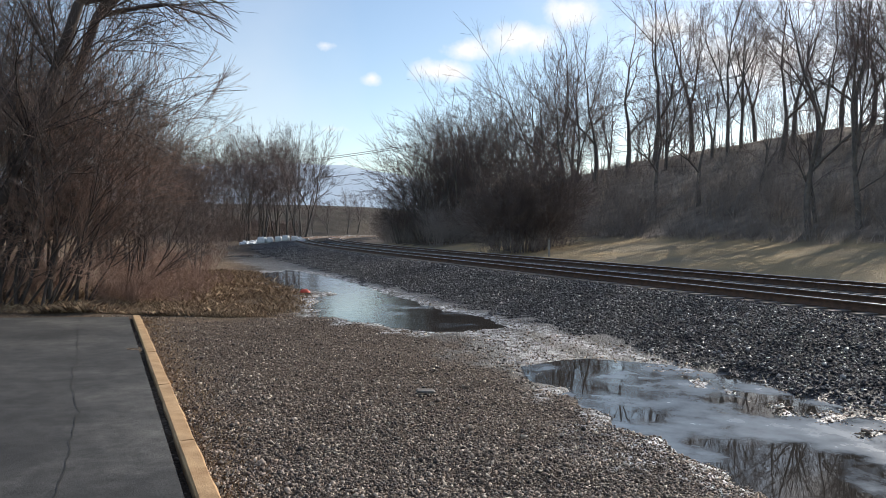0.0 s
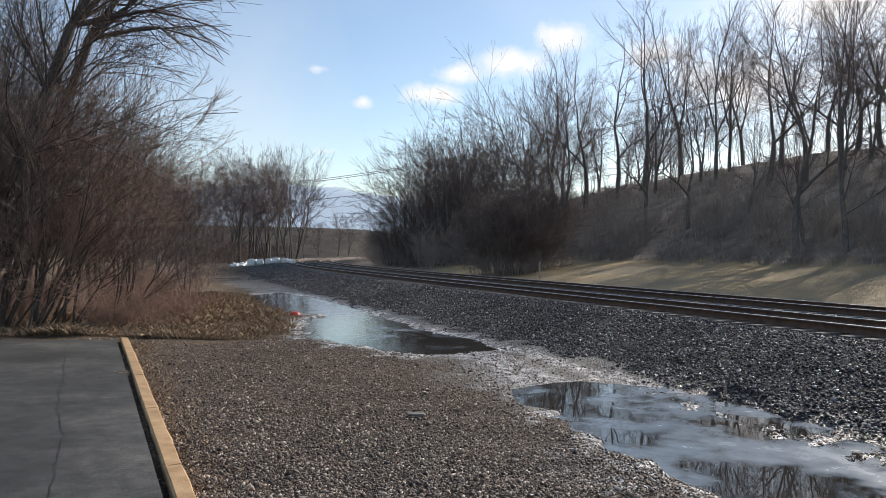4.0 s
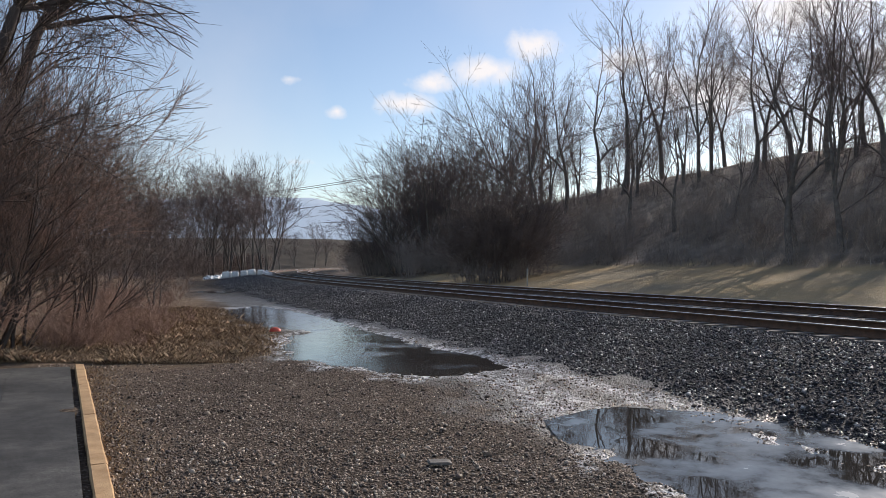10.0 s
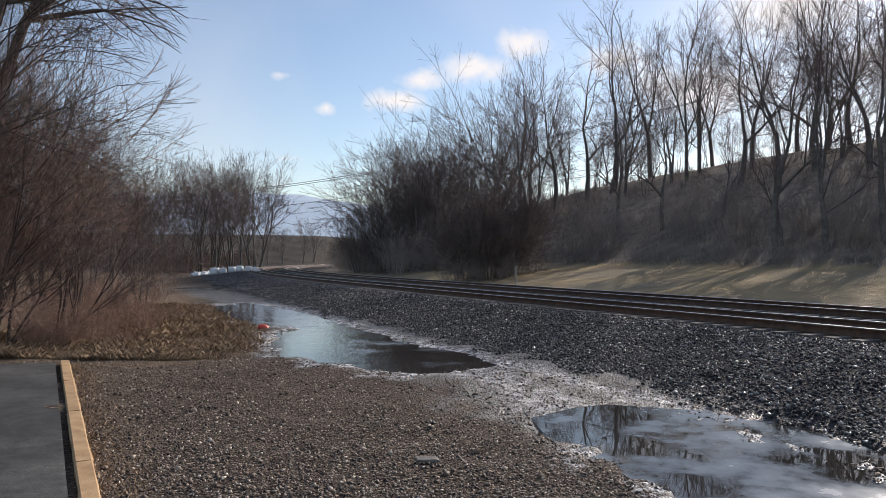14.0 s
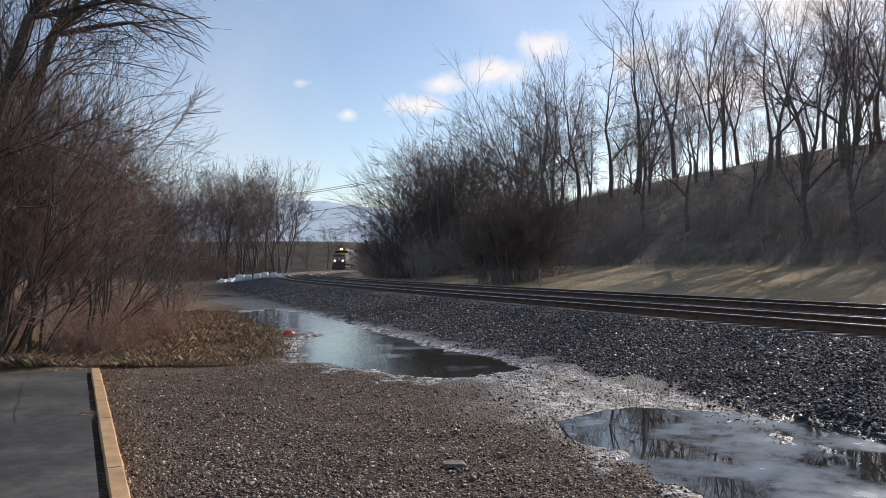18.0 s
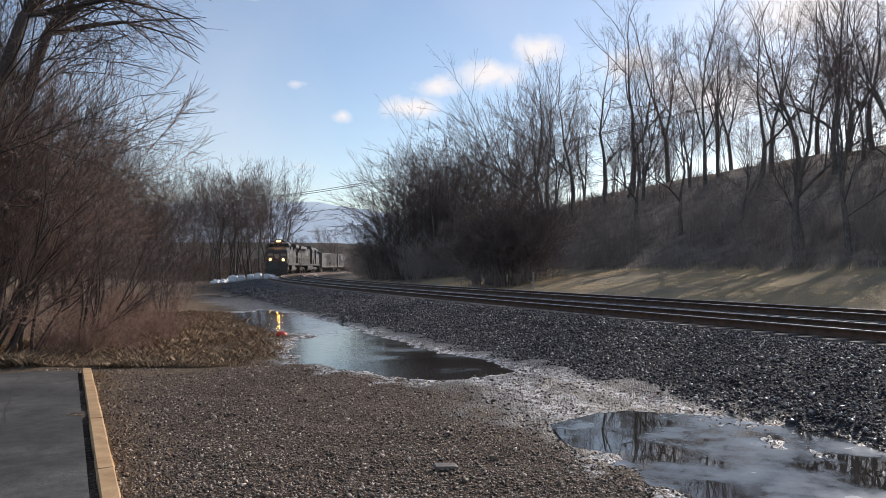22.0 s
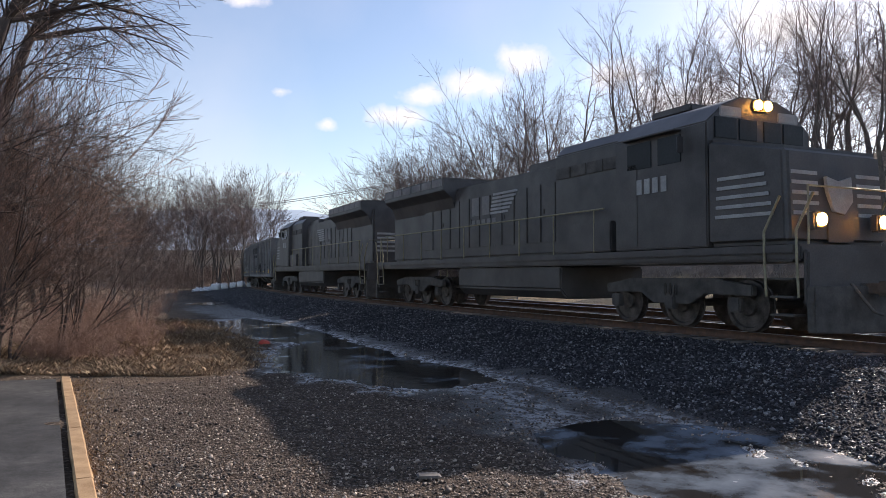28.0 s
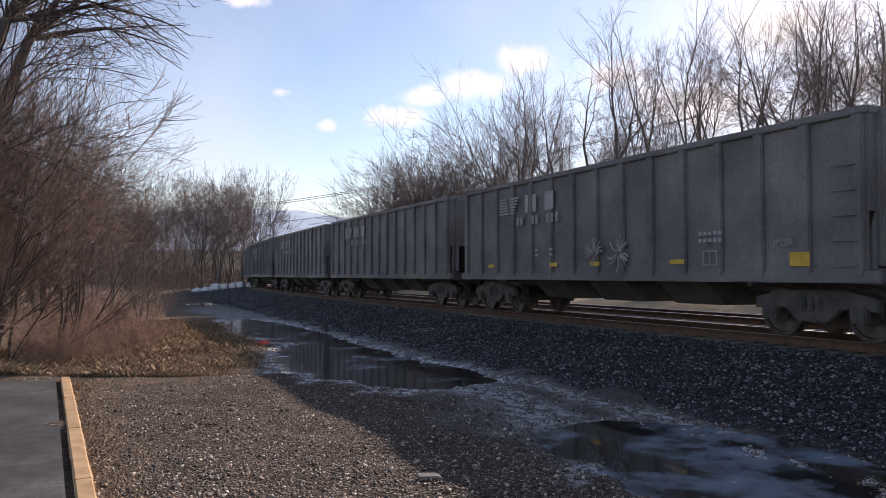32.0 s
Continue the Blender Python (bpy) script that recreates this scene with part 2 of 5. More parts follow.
def track_dist(x, y):
    """Signed distance from the near track's centre, positive towards the hill, and the place along it."""
    x, y = np.asarray(x, float), np.asarray(y, float)
    shape = x.shape
    x, y = x.ravel(), y.ravel()
    d, s = np.empty(x.size), np.empty(x.size)
    lx, ly, lh, ls = LINE_X[::2], LINE_Y[::2], np.radians(LINE_H[::2]), LINE_S[::2]
    for a in range(0, x.size, 8000):
        q = slice(a, a + 8000)
        px, py = x[q, None] - lx, y[q, None] - ly
        i = np.argmin(px * px + py * py, 1)
        r = np.arange(len(i))
        d[q] = px[r, i] * np.cos(lh[i]) + py[r, i] * np.sin(lh[i])
        s[q] = ls[i] - px[r, i] * np.sin(lh[i]) + py[r, i] * np.cos(lh[i])
    far = np.hypot(x - np.interp(s, LINE_S, LINE_X), y - np.interp(s, LINE_S, LINE_Y))
    d = np.where(np.abs(d) < far - 2, np.sign(d) * far, d)
    return d.reshape(shape), s.reshape(shape)


def wave(x, y, seed, size):
    """Smooth noise from a few sines, about -1 to 1."""
    r = np.random.RandomState(seed)
    out = 0
    for _ in range(7):
        a, w, p = r.uniform(0, 6.28), r.uniform(0.5, 1.8) / size, r.uniform(0, 6.28)
        out = out + np.sin((x * np.cos(a) + y * np.sin(a)) * w * 6.28 + p)
    return out / 3.6


def inside(x, y, poly):
    """About the distance to a polygon's edge, positive inside."""
    p = np.array(poly, float)
    q = np.roll(p, -1, 0)
    best, odd = np.full(x.shape, 1e9), np.zeros(x.shape, bool)
    for (ax, ay), (bx, by) in zip(p, q):
        t = np.clip(((x - ax) * (bx - ax) + (y - ay) * (by - ay)) / ((bx - ax) ** 2 + (by - ay) ** 2 + 1e-9), 0, 1)
        best = np.minimum(best, np.hypot(x - ax - t * (bx - ax), y - ay - t * (by - ay)))
        cross = (ay > y) != (by > y)
        with np.errstate(divide="ignore", invalid="ignore"):
            odd ^= cross & (x < (bx - ax) * (y - ay) / (by - ay) + ax)
    return np.where(odd, best, -best)


def smooth(e0, e1, v):
    t = np.clip((v - e0) / (e1 - e0), 0, 1)
    return t * t * (3 - 2 * t)


RAIL_Z, FAR_TRACK = 0.70, 4.2
POOL_FAR = [(-9.1, 29.5), (-8.5, 32.0), (-6.2, 28.5), (-4.6, 25.6), (-3.1, 21.9), (-1.3, 17.7), (-0.4, 16.1), (0.4, 15.0), (0.9, 12.9),
            (-0.3, 12.3), (-1.0, 12.7), (-1.6, 13.2), (-2.2, 13.5), (-3.05, 14.5), (-3.8, 16.4), (-4.1, 18.2), (-3.7, 20.3), (-5.2, 21.3), (-6.6, 22.8), (-7.9, 25.6)]
POOL_NEAR = [(1.2, 8.7), (1.8, 9.3), (2.2, 9.4), (2.5, 9.2), (3.05, 8.3), (3.15, 7.6), (3.3, 7.4), (3.6, 6.8), (3.8, 6.0), (4.2, 4.4), (3.6, 3.2), (2.9, 3.0), (2.4, 4.4), (1.98, 5.9), (1.75, 6.7), (1.4, 7.7)]
POOL_SIDE = [(3.7, 8.75), (4.1, 8.7), (4.25, 7.9), (4.5, 6.9), (4.3, 6.6), (4.0, 7.4), (3.7, 7.8), (3.5, 8.3)]
POOL_STRIP = [(-17.4, 48.0), (-16.2, 51.5), (-13.6, 47.6), (-13.4, 45.6)]
WATER_Z = -0.045


def land(x, y):
    """Height of the ground."""
    x, y = np.asarray(x, float), np.asarray(y, float)
    d, s = track_dist(x, y)
    base = np.interp(d, [-400, -60, -14, -10, -6.0, -5.3, -2.0, 6.3, 7.6, 9, 22, 24, 45, 60, 140, 400],
                     [-1.0, -0.4, 0.0, 0.0, 0.0, 0.06, 0.49, 0.49, 0.12, 0.15, 1.5, 1.9, 11.9, 12.6, 13.0, 9])
    far = smooth(150, 260, s)
    base = base * (1 - far) + far * np.interp(d, [-400, -120, -40, -6, -2, 6.3, 9, 40, 120], [3, 2, 1, 0.0, 0.49, 0.49, 0.2, 4, 8])
    base = base + 8.5 * smooth(185, 240, y) * smooth(7, 16, np.abs(d)) * smooth(60, 10, x)
    rough = wave(x, y, 1, 6) * 0.03 + wave(x, y, 2, 1.4) * 0.018
    rough = rough * np.where((d > -2.4) & (d < 7), 0.1, 1) * (1 + 3 * smooth(22, 30, d))
    left = smooth(-11, -20, d) * smooth(13, 30, y)
    base = base + left * (0.25 + 0.5 * smooth(-14, -24, d))
    basin = np.maximum(np.maximum(inside(x, y, POOL_FAR), inside(x, y, POOL_NEAR)), inside(x, y, POOL_STRIP))
    basin = np.maximum(basin, inside(x, y, POOL_SIDE))
    basin = basin + 0.12 * wave(x, y, 5, 0.9) + 0.08 * wave(x, y, 6, 0.35)
    base = base - 0.13 * smooth(-0.35, 0.5, basin)
    bank = smooth(-8.9, -8.2, d) * smooth(-5.2, -5.9, d) * (y < 60)
    base = base - bank * (0.030 - 0.03 * wave(x, y, 8, 0.5) * 0.7 - 0.012 * wave(x, y, 9, 0.17))
    return base + rough


def axis(a, b, step, out):
    mid = np.arange(a, b + step / 2, step)
    grow = np.cumsum(step * 1.085 ** np.arange(1, 200))
    grow = grow[grow < out]
    return np.concatenate([a - grow[::-1], mid, b + grow])


def build_ground():
    xs, ys = axis(-9, 9, 0.14, 3400), axis(3.5, 28, 0.15, 3600)
    gx, gy = np.meshgrid(xs, ys)
    gz = land(gx, gy)
    v = np.stack([gx.ravel(), gy.ravel(), gz.ravel()], 1)
    w, h = len(xs), len(ys)
    i = (np.arange(h - 1)[:, None] * w + np.arange(w - 1)).ravel()
    me = np_mesh("ground", v, np.stack([i, i + 1, i + w + 1, i + w], 1), True)
    d, s = track_dist(gx, gy)
    n1, n2 = wave(gx, gy, 11, 4), wave(gx, gy, 12, 1.1)
    by_kerb = np.abs((gx + 6.61) * 0.880 + (gy - 12.93) * 0.474 - 0.25)
    litter = smooth(-0.9, 1.3, inside(gx, gy, [(-200, 13.3), (-5.2, 13.4), (-4.4, 15.2), (-5.4, 20), (-8, 27), (-13, 38), (-30, 80), (-200, 150)]) + 0.5 * n1 + 0.4 * n2)
    zones = {
        "litter": np.maximum(litter, 0.4 * smooth(0.6, 0.1, by_kerb + 0.2 * n2) * smooth(13.4, 12.8, gy)),
        "lawn": smooth(7.2, 7.8, d + 0.2 * n2) * smooth(24.5, 22.0, d + 1.2 * n1) * np.where(d < 11, smooth(105, 80, s + 4 * n1), smooth(66, 50, s + 4 * n1)),
        "hill": np.maximum(smooth(22.0, 24.5, d + 1.2 * n1), smooth(7.5, 9, d) * smooth(60, 100, s)),
        "ballast": smooth(-6.0, -5.4, d + 0.25 * n2) * smooth(8.0, 7.4, d + 0.2 * n2),
        "field": np.maximum(smooth(110, 170, gy), smooth(-60, -90, d)) * (d < 7),
        "wet": np.maximum(smooth(-8.7, -7.9, d + 0.4 * n1 + 0.4 * n2), smooth(-0.5, -0.1, np.maximum(inside(gx, gy, POOL_NEAR), inside(gx, gy, POOL_FAR)) + 0.3 * n2)) * smooth(-5.0, -5.6, d + 0.2 * n2) * smooth(60, 35, gy),
    }
    near, back = inside(gx, gy, POOL_NEAR), inside(gx, gy, POOL_FAR)
    crust = smooth(-1.1, -0.25, near + 0.45 * n2) * smooth(0.35, 0.05, near) * smooth(0.3, 1.3, gx - 1.3 + 0.9 * n2 + 0.25 * (9 - gy))
    crust = np.maximum(crust, smooth(-0.8, -0.2, back + 0.4 * n2) * smooth(0.3, 0.0, back) * smooth(0.0, 0.5, d + 9.6 + 0.4 * n2))
    crust = np.maximum(crust, 0.55 * smooth(0.5, 0.15, np.abs(d + 7.3 + 0.6 * n1)) * smooth(3.5, 4.6, gy) * smooth(19, 15, gy))
    crust = np.maximum(crust, 0.7 * smooth(0.35, 0.05, np.abs(d + 6.1 + 0.3 * n1)) * smooth(16, 12, gy))
    crust = crust * smooth(0.35, 0.05, inside(gx, gy, POOL_SIDE))
    zones["ice"] = crust
    for key, val in zones.items():
        a = me.attributes.new(key, "FLOAT", "POINT")
        a.data.foreach_set("value", val.ravel().astype(np.float32))
    m, n, l, b = node_mat("ground_mix")

    def tone(scale, stops, det=6):
        return ramp(n, l, tex_noise(n, l, scale, det), stops)

    def mask(key):
        a = n.new("ShaderNodeAttribute")
        a.attribute_name = key
        return a.outputs["Fac"]

    tc = n.new("ShaderNodeTexCoord")
    cells = n.new("ShaderNodeTexVoronoi")
    cells.inputs["Scale"].default_value = 34.0
    l.new(tc.outputs["Object"], cells.inputs["Vector"])
    pick = n.new("ShaderNodeSeparateColor")
    l.new(cells.outputs["Color"], pick.inputs[0])
    chips = ramp(n, l, pick.outputs[0], [(0.0, (0.03, 0.023, 0.018)), (0.45, (0.095, 0.07, 0.054)), (0.8, (0.21, 0.16, 0.125)), (1.0, (0.46, 0.38, 0.31))])
    joint = ramp(n, l, cells.outputs["Distance"], [(0.3, (1, 1, 1)), (0.75, (0.12, 0.11, 0.1))])
    chips = mix_col(n, l, 0.85, chips, joint, "MULTIPLY")
    dark_chips = ramp(n, l, pick.outputs[1], [(0.0, (0.010, 0.010, 0.012)), (0.6, (0.026, 0.025, 0.028)), (1.0, (0.075, 0.072, 0.078))])
    gravel = mix_col(n, l, 0.72, tone(0.5, [(0.3, (0.095, 0.066, 0.048)), (0.7, (0.19, 0.138, 0.1))]), chips)
    gravel = mix_col(n, l, mask("wet"), gravel, mix_col(n, l, tone(1.3, [(0.5, (0, 0, 0)), (0.66, (1, 1, 1))], 8), tone(25, [(0.3, (0.03, 0.025, 0.021)), (0.7, (0.11, 0.095, 0.08))]), tone(18, [(0.3, (0.06, 0.05, 0.043)), (0.6, (0.17, 0.155, 0.14))])))
    crystals = ramp(n, l, tex_noise(n, l, 7, 8, rough=0.7), [(0.46, (0, 0, 0)), (0.56, (1, 1, 1))])
    frost = n.new("ShaderNodeMath")
    frost.operation = "MULTIPLY"
    l.new(mask("ice"), frost.inputs[0])
    l.new(crystals, frost.inputs[1])
    gravel = mix_col(n, l, frost.outputs[0], gravel, tone(40, [(0.3, (0.5, 0.5, 0.51)), (0.7, (0.86, 0.86, 0.86))]))
    c = mix_col(n, l, mask("litter"), gravel, mix_col(n, l, 0.5, tone(2.2, [(0.3, (0.09, 0.06, 0.042)), (0.7, (0.3, 0.21, 0.135))]), tone(38, [(0.3, (0.06, 0.042, 0.03)), (0.7, (0.36, 0.26, 0.17))], 8)))
    c = mix_col(n, l, mask("field"), c, tone(0.2, [(0.3, (0.05, 0.042, 0.036)), (0.7, (0.1, 0.084, 0.066))]))
    c = mix_col(n, l, mask("lawn"), c, mix_col(n, l, 0.4, tone(0.16, [(0.35, (0.3, 0.25, 0.18)), (0.62, (0.56, 0.39, 0.2))]), tone(14, [(0.3, (0.24, 0.19, 0.12)), (0.7, (0.58, 0.45, 0.28))], 8)))
    c = mix_col(n, l, mask("hill"), c, tone(0.7, [(0.3, (0.17, 0.135, 0.11)), (0.7, (0.4, 0.325, 0.265))], 8))
    c = mix_col(n, l, mask("ballast"), c, dark_chips)
    l.new(c, b.inputs["Base Color"])
    rg = n.new("ShaderNodeMapRange")
    rg.inputs["To Min"].default_value, rg.inputs["To Max"].default_value = 0.92, 0.46
    l.new(mask("wet"), rg.inputs["Value"])
    l.new(rg.outputs[0], b.inputs["Roughness"])
    sp = n.new("ShaderNodeMapRange")
    sp.inputs["To Min"].default_value, sp.inputs["To Max"].default_value = 0.12, 0.32
    l.new(mask("wet"), sp.inputs["Value"])
    l.new(sp.outputs[0], b.inputs["Specular IOR Level"])
    tall = n.new("ShaderNodeMath")
    tall.operation = "SUBTRACT"
    l.new(pick.outputs[2], tall.inputs[0])
    l.new(cells.outputs["Distance"], tall.inputs[1])
    bump(n, l, b, mix_col(n, l, 0.4, tall.outputs[0], tex_noise(n, l, 30, 8)), 1.0, 0.045)
    me.materials.append(m)
    return tagged(new("ground", me), "gravel lot with dry litter, lawn and hillside", "ground", kind="structure")


build_ground()


def build_water(name, poly, label, mat, g):
    p = np.array(poly)
    c = p.mean(0)
    q = c + (p - c) * (1 + g / np.linalg.norm(p - c, axis=1, keepdims=True))
    bm = bmesh.new()
    vs = [bm.verts.new((x, y, WATER_Z)) for x, y in q]
    f = bm.faces.new(vs)
    bmesh.ops.triangulate(bm, faces=[f])
    me = bpy.data.meshes.new(name)
    bmesh.ops.recalc_face_normals(bm, faces=bm.faces)
    if bm.faces[:] and bm.faces[:][0].normal.z < 0:
        bmesh.ops.reverse_faces(bm, faces=bm.faces)
    return tagged(part(name, bm, mat), label, "water", kind="structure")


def water_mat(name, ripple, swell, clear, frozen, ice):
    """Open water where the noise is under clear, milky ice where it is over frozen."""
    m, n, l, b = node_mat(name)
    f = tex_noise(n, l, 0.8, 7, rough=0.6)
    l.new(ramp(n, l, f, [(clear, (0.03, 0.027, 0.024)), (frozen, tuple(0.6 * c for c in ice)), (frozen + 0.15, ice)]), b.inputs["Base Color"])
    r = ramp(n, l, f, [(clear, (0.012, 0.012, 0.012)), (frozen, (0.2, 0.2, 0.2)), (frozen + 0.15, (0.34, 0.34, 0.34))])
    l.new(r, b.inputs["Roughness"])
    b.inputs["IOR"].default_value = 1.33
    bump(n, l, b, tex_noise(n, l, ripple, 3), swell, 0.02)
    return m


M_WATER = water_mat("milky_puddle_ice", 2.2, 0.03, 0.45, 0.54, (0.24, 0.285, 0.335))
M_RIPPLED = water_mat("wind_rippled_puddle", 6.0, 0.14, 0.52, 0.66, (0.3, 0.34, 0.38))
build_water("water_1", [p for p in POOL_FAR if p not in ((-3.7, 20.3), (-4.1, 18.2))], "shallow icy puddle beside the track reflecting sky", M_RIPPLED, 0.5)
build_water("water_2", [(1.2, 8.7), (1.8, 9.3), (2.2, 9.5), (3.3, 9.1), (4.3, 8.9), (4.6, 7.2), (4.7, 4.4), (3.6, 3.0), (2.9, 2.8), (2.3, 4.4), (1.9, 5.9), (1.6, 6.7), (1.3, 7.7)], "half-frozen muddy puddle reflecting bare trees", M_WATER, 0.2)
build_water("water_3", POOL_STRIP, "thin icy strip of meltwater on the lot", M_RIPPLED, 0.2)

# ---- tracks ----
def sweep(profile, s, off, z):
    """A closed profile of (across, up) carried along the track."""
    x0, y0, h = on_track(s, off)
    cx, sx = np.cos(np.radians(h)), np.sin(np.radians(h))
    p = np.array(profile)
    k = len(p)
    v = np.stack([x0[:, None] + p[:, 0] * cx[:, None], y0[:, None] + p[:, 0] * sx[:, None], np.broadcast_to(z + p[:, 1], (len(s), k))], -1).reshape(-1, 3)
    i = (np.arange(len(s) - 1)[:, None] * k + np.arange(k))
    j = (np.arange(len(s) - 1)[:, None] * k + (np.arange(k) + 1) % k)
    return v, np.stack([i, j, j + k, i + k], -1).reshape(-1, 4)


RAIL_WEB = [(-0.07, -0.17), (0.07, -0.17), (0.07, -0.158), (0.012, -0.145), (0.012, -0.042), (0.034, -0.034), (0.036, -0.006), (-0.036, -0.006), (-0.034, -0.034), (-0.012, -0.042), (-0.012, -0.145), (-0.07, -0.158)]
RAIL_HEAD = [(-0.036, -0.0055), (0.036, -0.0055), (0.034, -0.002), (0.024, 0.0005), (0.0, 0.0015), (-0.024, 0.0005), (-0.034, -0.002)]


def tie_mesh():
    bm = bmesh.new()
    bmesh.ops.create_cube(bm, size=1)
    bmesh.ops.scale(bm, vec=(2.6, 0.23, 0.17), verts=bm.verts)
    bmesh.ops.bevel(bm, geom=bm.edges[:], offset=0.012, segments=1, affect="EDGES")
    me = bpy.data.meshes.new("sleeper")
    bm.to_mesh(me)
    bm.free()
    me.materials.append(M_TIE)
    return me


def build_track(off, label, first, last):
    track = tagged(new("railway_track"), label, "railway track", group="railway tracks")
    s = np.concatenate([np.arange(-60, 150, 1.0), np.arange(150, 790, 4.0)])
    for side in (-0.7525, 0.7525):
        v, f = sweep(RAIL_WEB, s, off + side, RAIL_Z)
        rail = part("rail", np_mesh("rail", v, f), M_RUST, track)
        v, f = sweep(RAIL_HEAD, s, off + side, RAIL_Z)
        part("rail_head", np_mesh("rail_head", v, f), M_RAIL_TOP, rail, "bright worn running surface")
    tie = tie_mesh()
    rnd = random.Random(4 + int(off))
    for q in np.arange(first, last, 0.52):
        x, y, h = on_track(q, off)
        ob = part("sleeper", tie, None, track)
        ob.matrix_basis = pose(x + rnd.uniform(-0.02, 0.02), y, RAIL_Z - 0.165 - 0.085, 0, 0, h + rnd.uniform(-0.8, 0.8))
    rest = [q for q in np.arange(-60, 400, 0.52) if q < first or q > last]
    vs, fs = [], []
    box = np.array([(a, b, c) for a in (-1.3, 1.3) for b in (-0.11, 0.11) for c in (-0.085, 0.085)])
    quad = np.array([(0, 1, 3, 2), (4, 6, 7, 5), (0, 4, 5, 1), (2, 3, 7, 6), (1, 5, 7, 3), (0, 2, 6, 4)])
    for k, q in enumerate(rest):
        x, y, h = on_track(q, off)
        c, sn = math.cos(radians(h)), math.sin(radians(h))
        vs.append(np.stack([x + box[:, 0] * c - box[:, 1] * sn, y + box[:, 0] * sn + box[:, 1] * c, RAIL_Z - 0.25 + box[:, 2]], 1))
        fs.append(quad + 8 * k)
    part("far_sleepers", np_mesh("far_sleepers", np.concatenate(vs), np.concatenate(fs)), M_TIE, track, kind="stuff")
    return track


build_track(0.0, "rails on weathered timber sleepers in dark ballast", -9.0, 130.0)
build_track(FAR_TRACK, "second track with rusty rails in dark ballast", -12.0, 70.0)

# ---- bare trees and brush ----
def tubes(branches, sides):
    """Tapered tubes along polylines, as points and quads. branches: list of (points, radii)."""
    vs, fs, base = [], [], 0
    ang = np.arange(sides) * 2 * np.pi / sides
    groups = {}
    for p, r in branches:
        groups.setdefault(len(p), []).append((p, r))
    for n, items in groups.items():
        P = np.array([p for p, _ in items])
        R = np.array([r for _, r in items])
        T = np.gradient(P, axis=1)
        T /= np.linalg.norm(T, axis=2, keepdims=True) + 1e-9
        up = np.where(np.abs(T[..., 2:3]) > 0.9, np.array([1.0, 0, 0]), np.array([0, 0, 1.0]))
        A = np.cross(T, up)
        A /= np.linalg.norm(A, axis=2, keepdims=True) + 1e-9
        B = np.cross(T, A)
        ring = P[:, :, None, :] + R[:, :, None, None] * (np.cos(ang)[:, None] * A[:, :, None, :] + np.sin(ang)[:, None] * B[:, :, None, :])
        m = len(items)
        vs.append(ring.reshape(-1, 3))
        i = base + (np.arange(m)[:, None, None] * n + np.arange(n - 1)[None, :, None]) * sides + np.arange(sides)
        j = base + (np.arange(m)[:, None, None] * n + np.arange(n - 1)[None, :, None]) * sides + (np.arange(sides) + 1) % sides
        fs.append(np.stack([i, j, j + sides, i + sides], -1).reshape(-1, 4))
        base += m * n * sides
    return np.concatenate(vs), np.concatenate(fs)


def grow(rng, start, way, length, radius, level, levels, out, clear=0.22):
    """A branch and all that springs from it. levels: for each level (children, spread, shorter, lift, points, wobble)."""
    kids, spread, shorter, lift, n, wob = levels[level]
    pts = [np.array(start, float)]
    d = np.array(way, float)
    step = length / (n - 1)
    for _ in range(n - 1):
        d = d + rng.normal(0, wob, 3) + np.array([0, 0, lift])
        d /= np.linalg.norm(d)
        pts.append(pts[-1] + d * step)
    pts = np.array(pts)
    tip = (0.1 if level == 0 else 0.25) if level + 1 < len(levels) else 0.5
    out[level].append((pts, np.linspace(radius, radius * tip, n)))
    if level + 1 >= len(levels):
        return
    count = max(1, int(round(kids * rng.uniform(0.75, 1.25))))
    low = clear if level == 0 else 0.15
    for k in range(count):
        f = low + (1 - low) * (k + rng.uniform(0, 1)) / count
        f = min(f, 0.985)
        q = f * (n - 1)
        i = int(q)
        at = pts[i] + (pts[min(i + 1, n - 1)] - pts[i]) * (q - i)
        t = pts[min(i + 1, n - 1)] - pts[i]
        t /= np.linalg.norm(t) + 1e-9
        side = np.cross(t, rng.normal(0, 1, 3))
        side /= np.linalg.norm(side) + 1e-9
        a = radians(rng.uniform(*spread))
        r = radius * (1 - (1 - tip) * f) * rng.uniform(0.45, 0.72)
        grow(rng, at, t * math.cos(a) + side * math.sin(a), length * shorter * rng.uniform(0.6, 1.15) * (1.15 - 0.55 * f), max(r, 0.006), level + 1, levels, out)


def joined(name, pieces):
    base, vs, fs = 0, [], []
    for v, f in pieces:
        vs.append(v)
        fs.append(f + base)
        base += len(v)
    return np_mesh(name, np.concatenate(vs), np.concatenate(fs), True)


def make_bush(name, seed, stems, levels, twig, label, thin):
    """A bush. stems: list of (start, way, length, radius)."""
    rng = np.random.RandomState(seed)
    out = [[] for _ in levels]
    for st in stems(rng):
        grow(rng, *st, 0, levels, out)
    root = tagged(new(name), label, "bush")
    pieces = [tubes([(p, np.maximum(r, thin)) for p, r in br], 4 if lv == 0 else 3) for lv, br in enumerate(out) if br]
    part("branchwork", joined("branchwork", pieces), twig, root, kind="stuff")
    return root


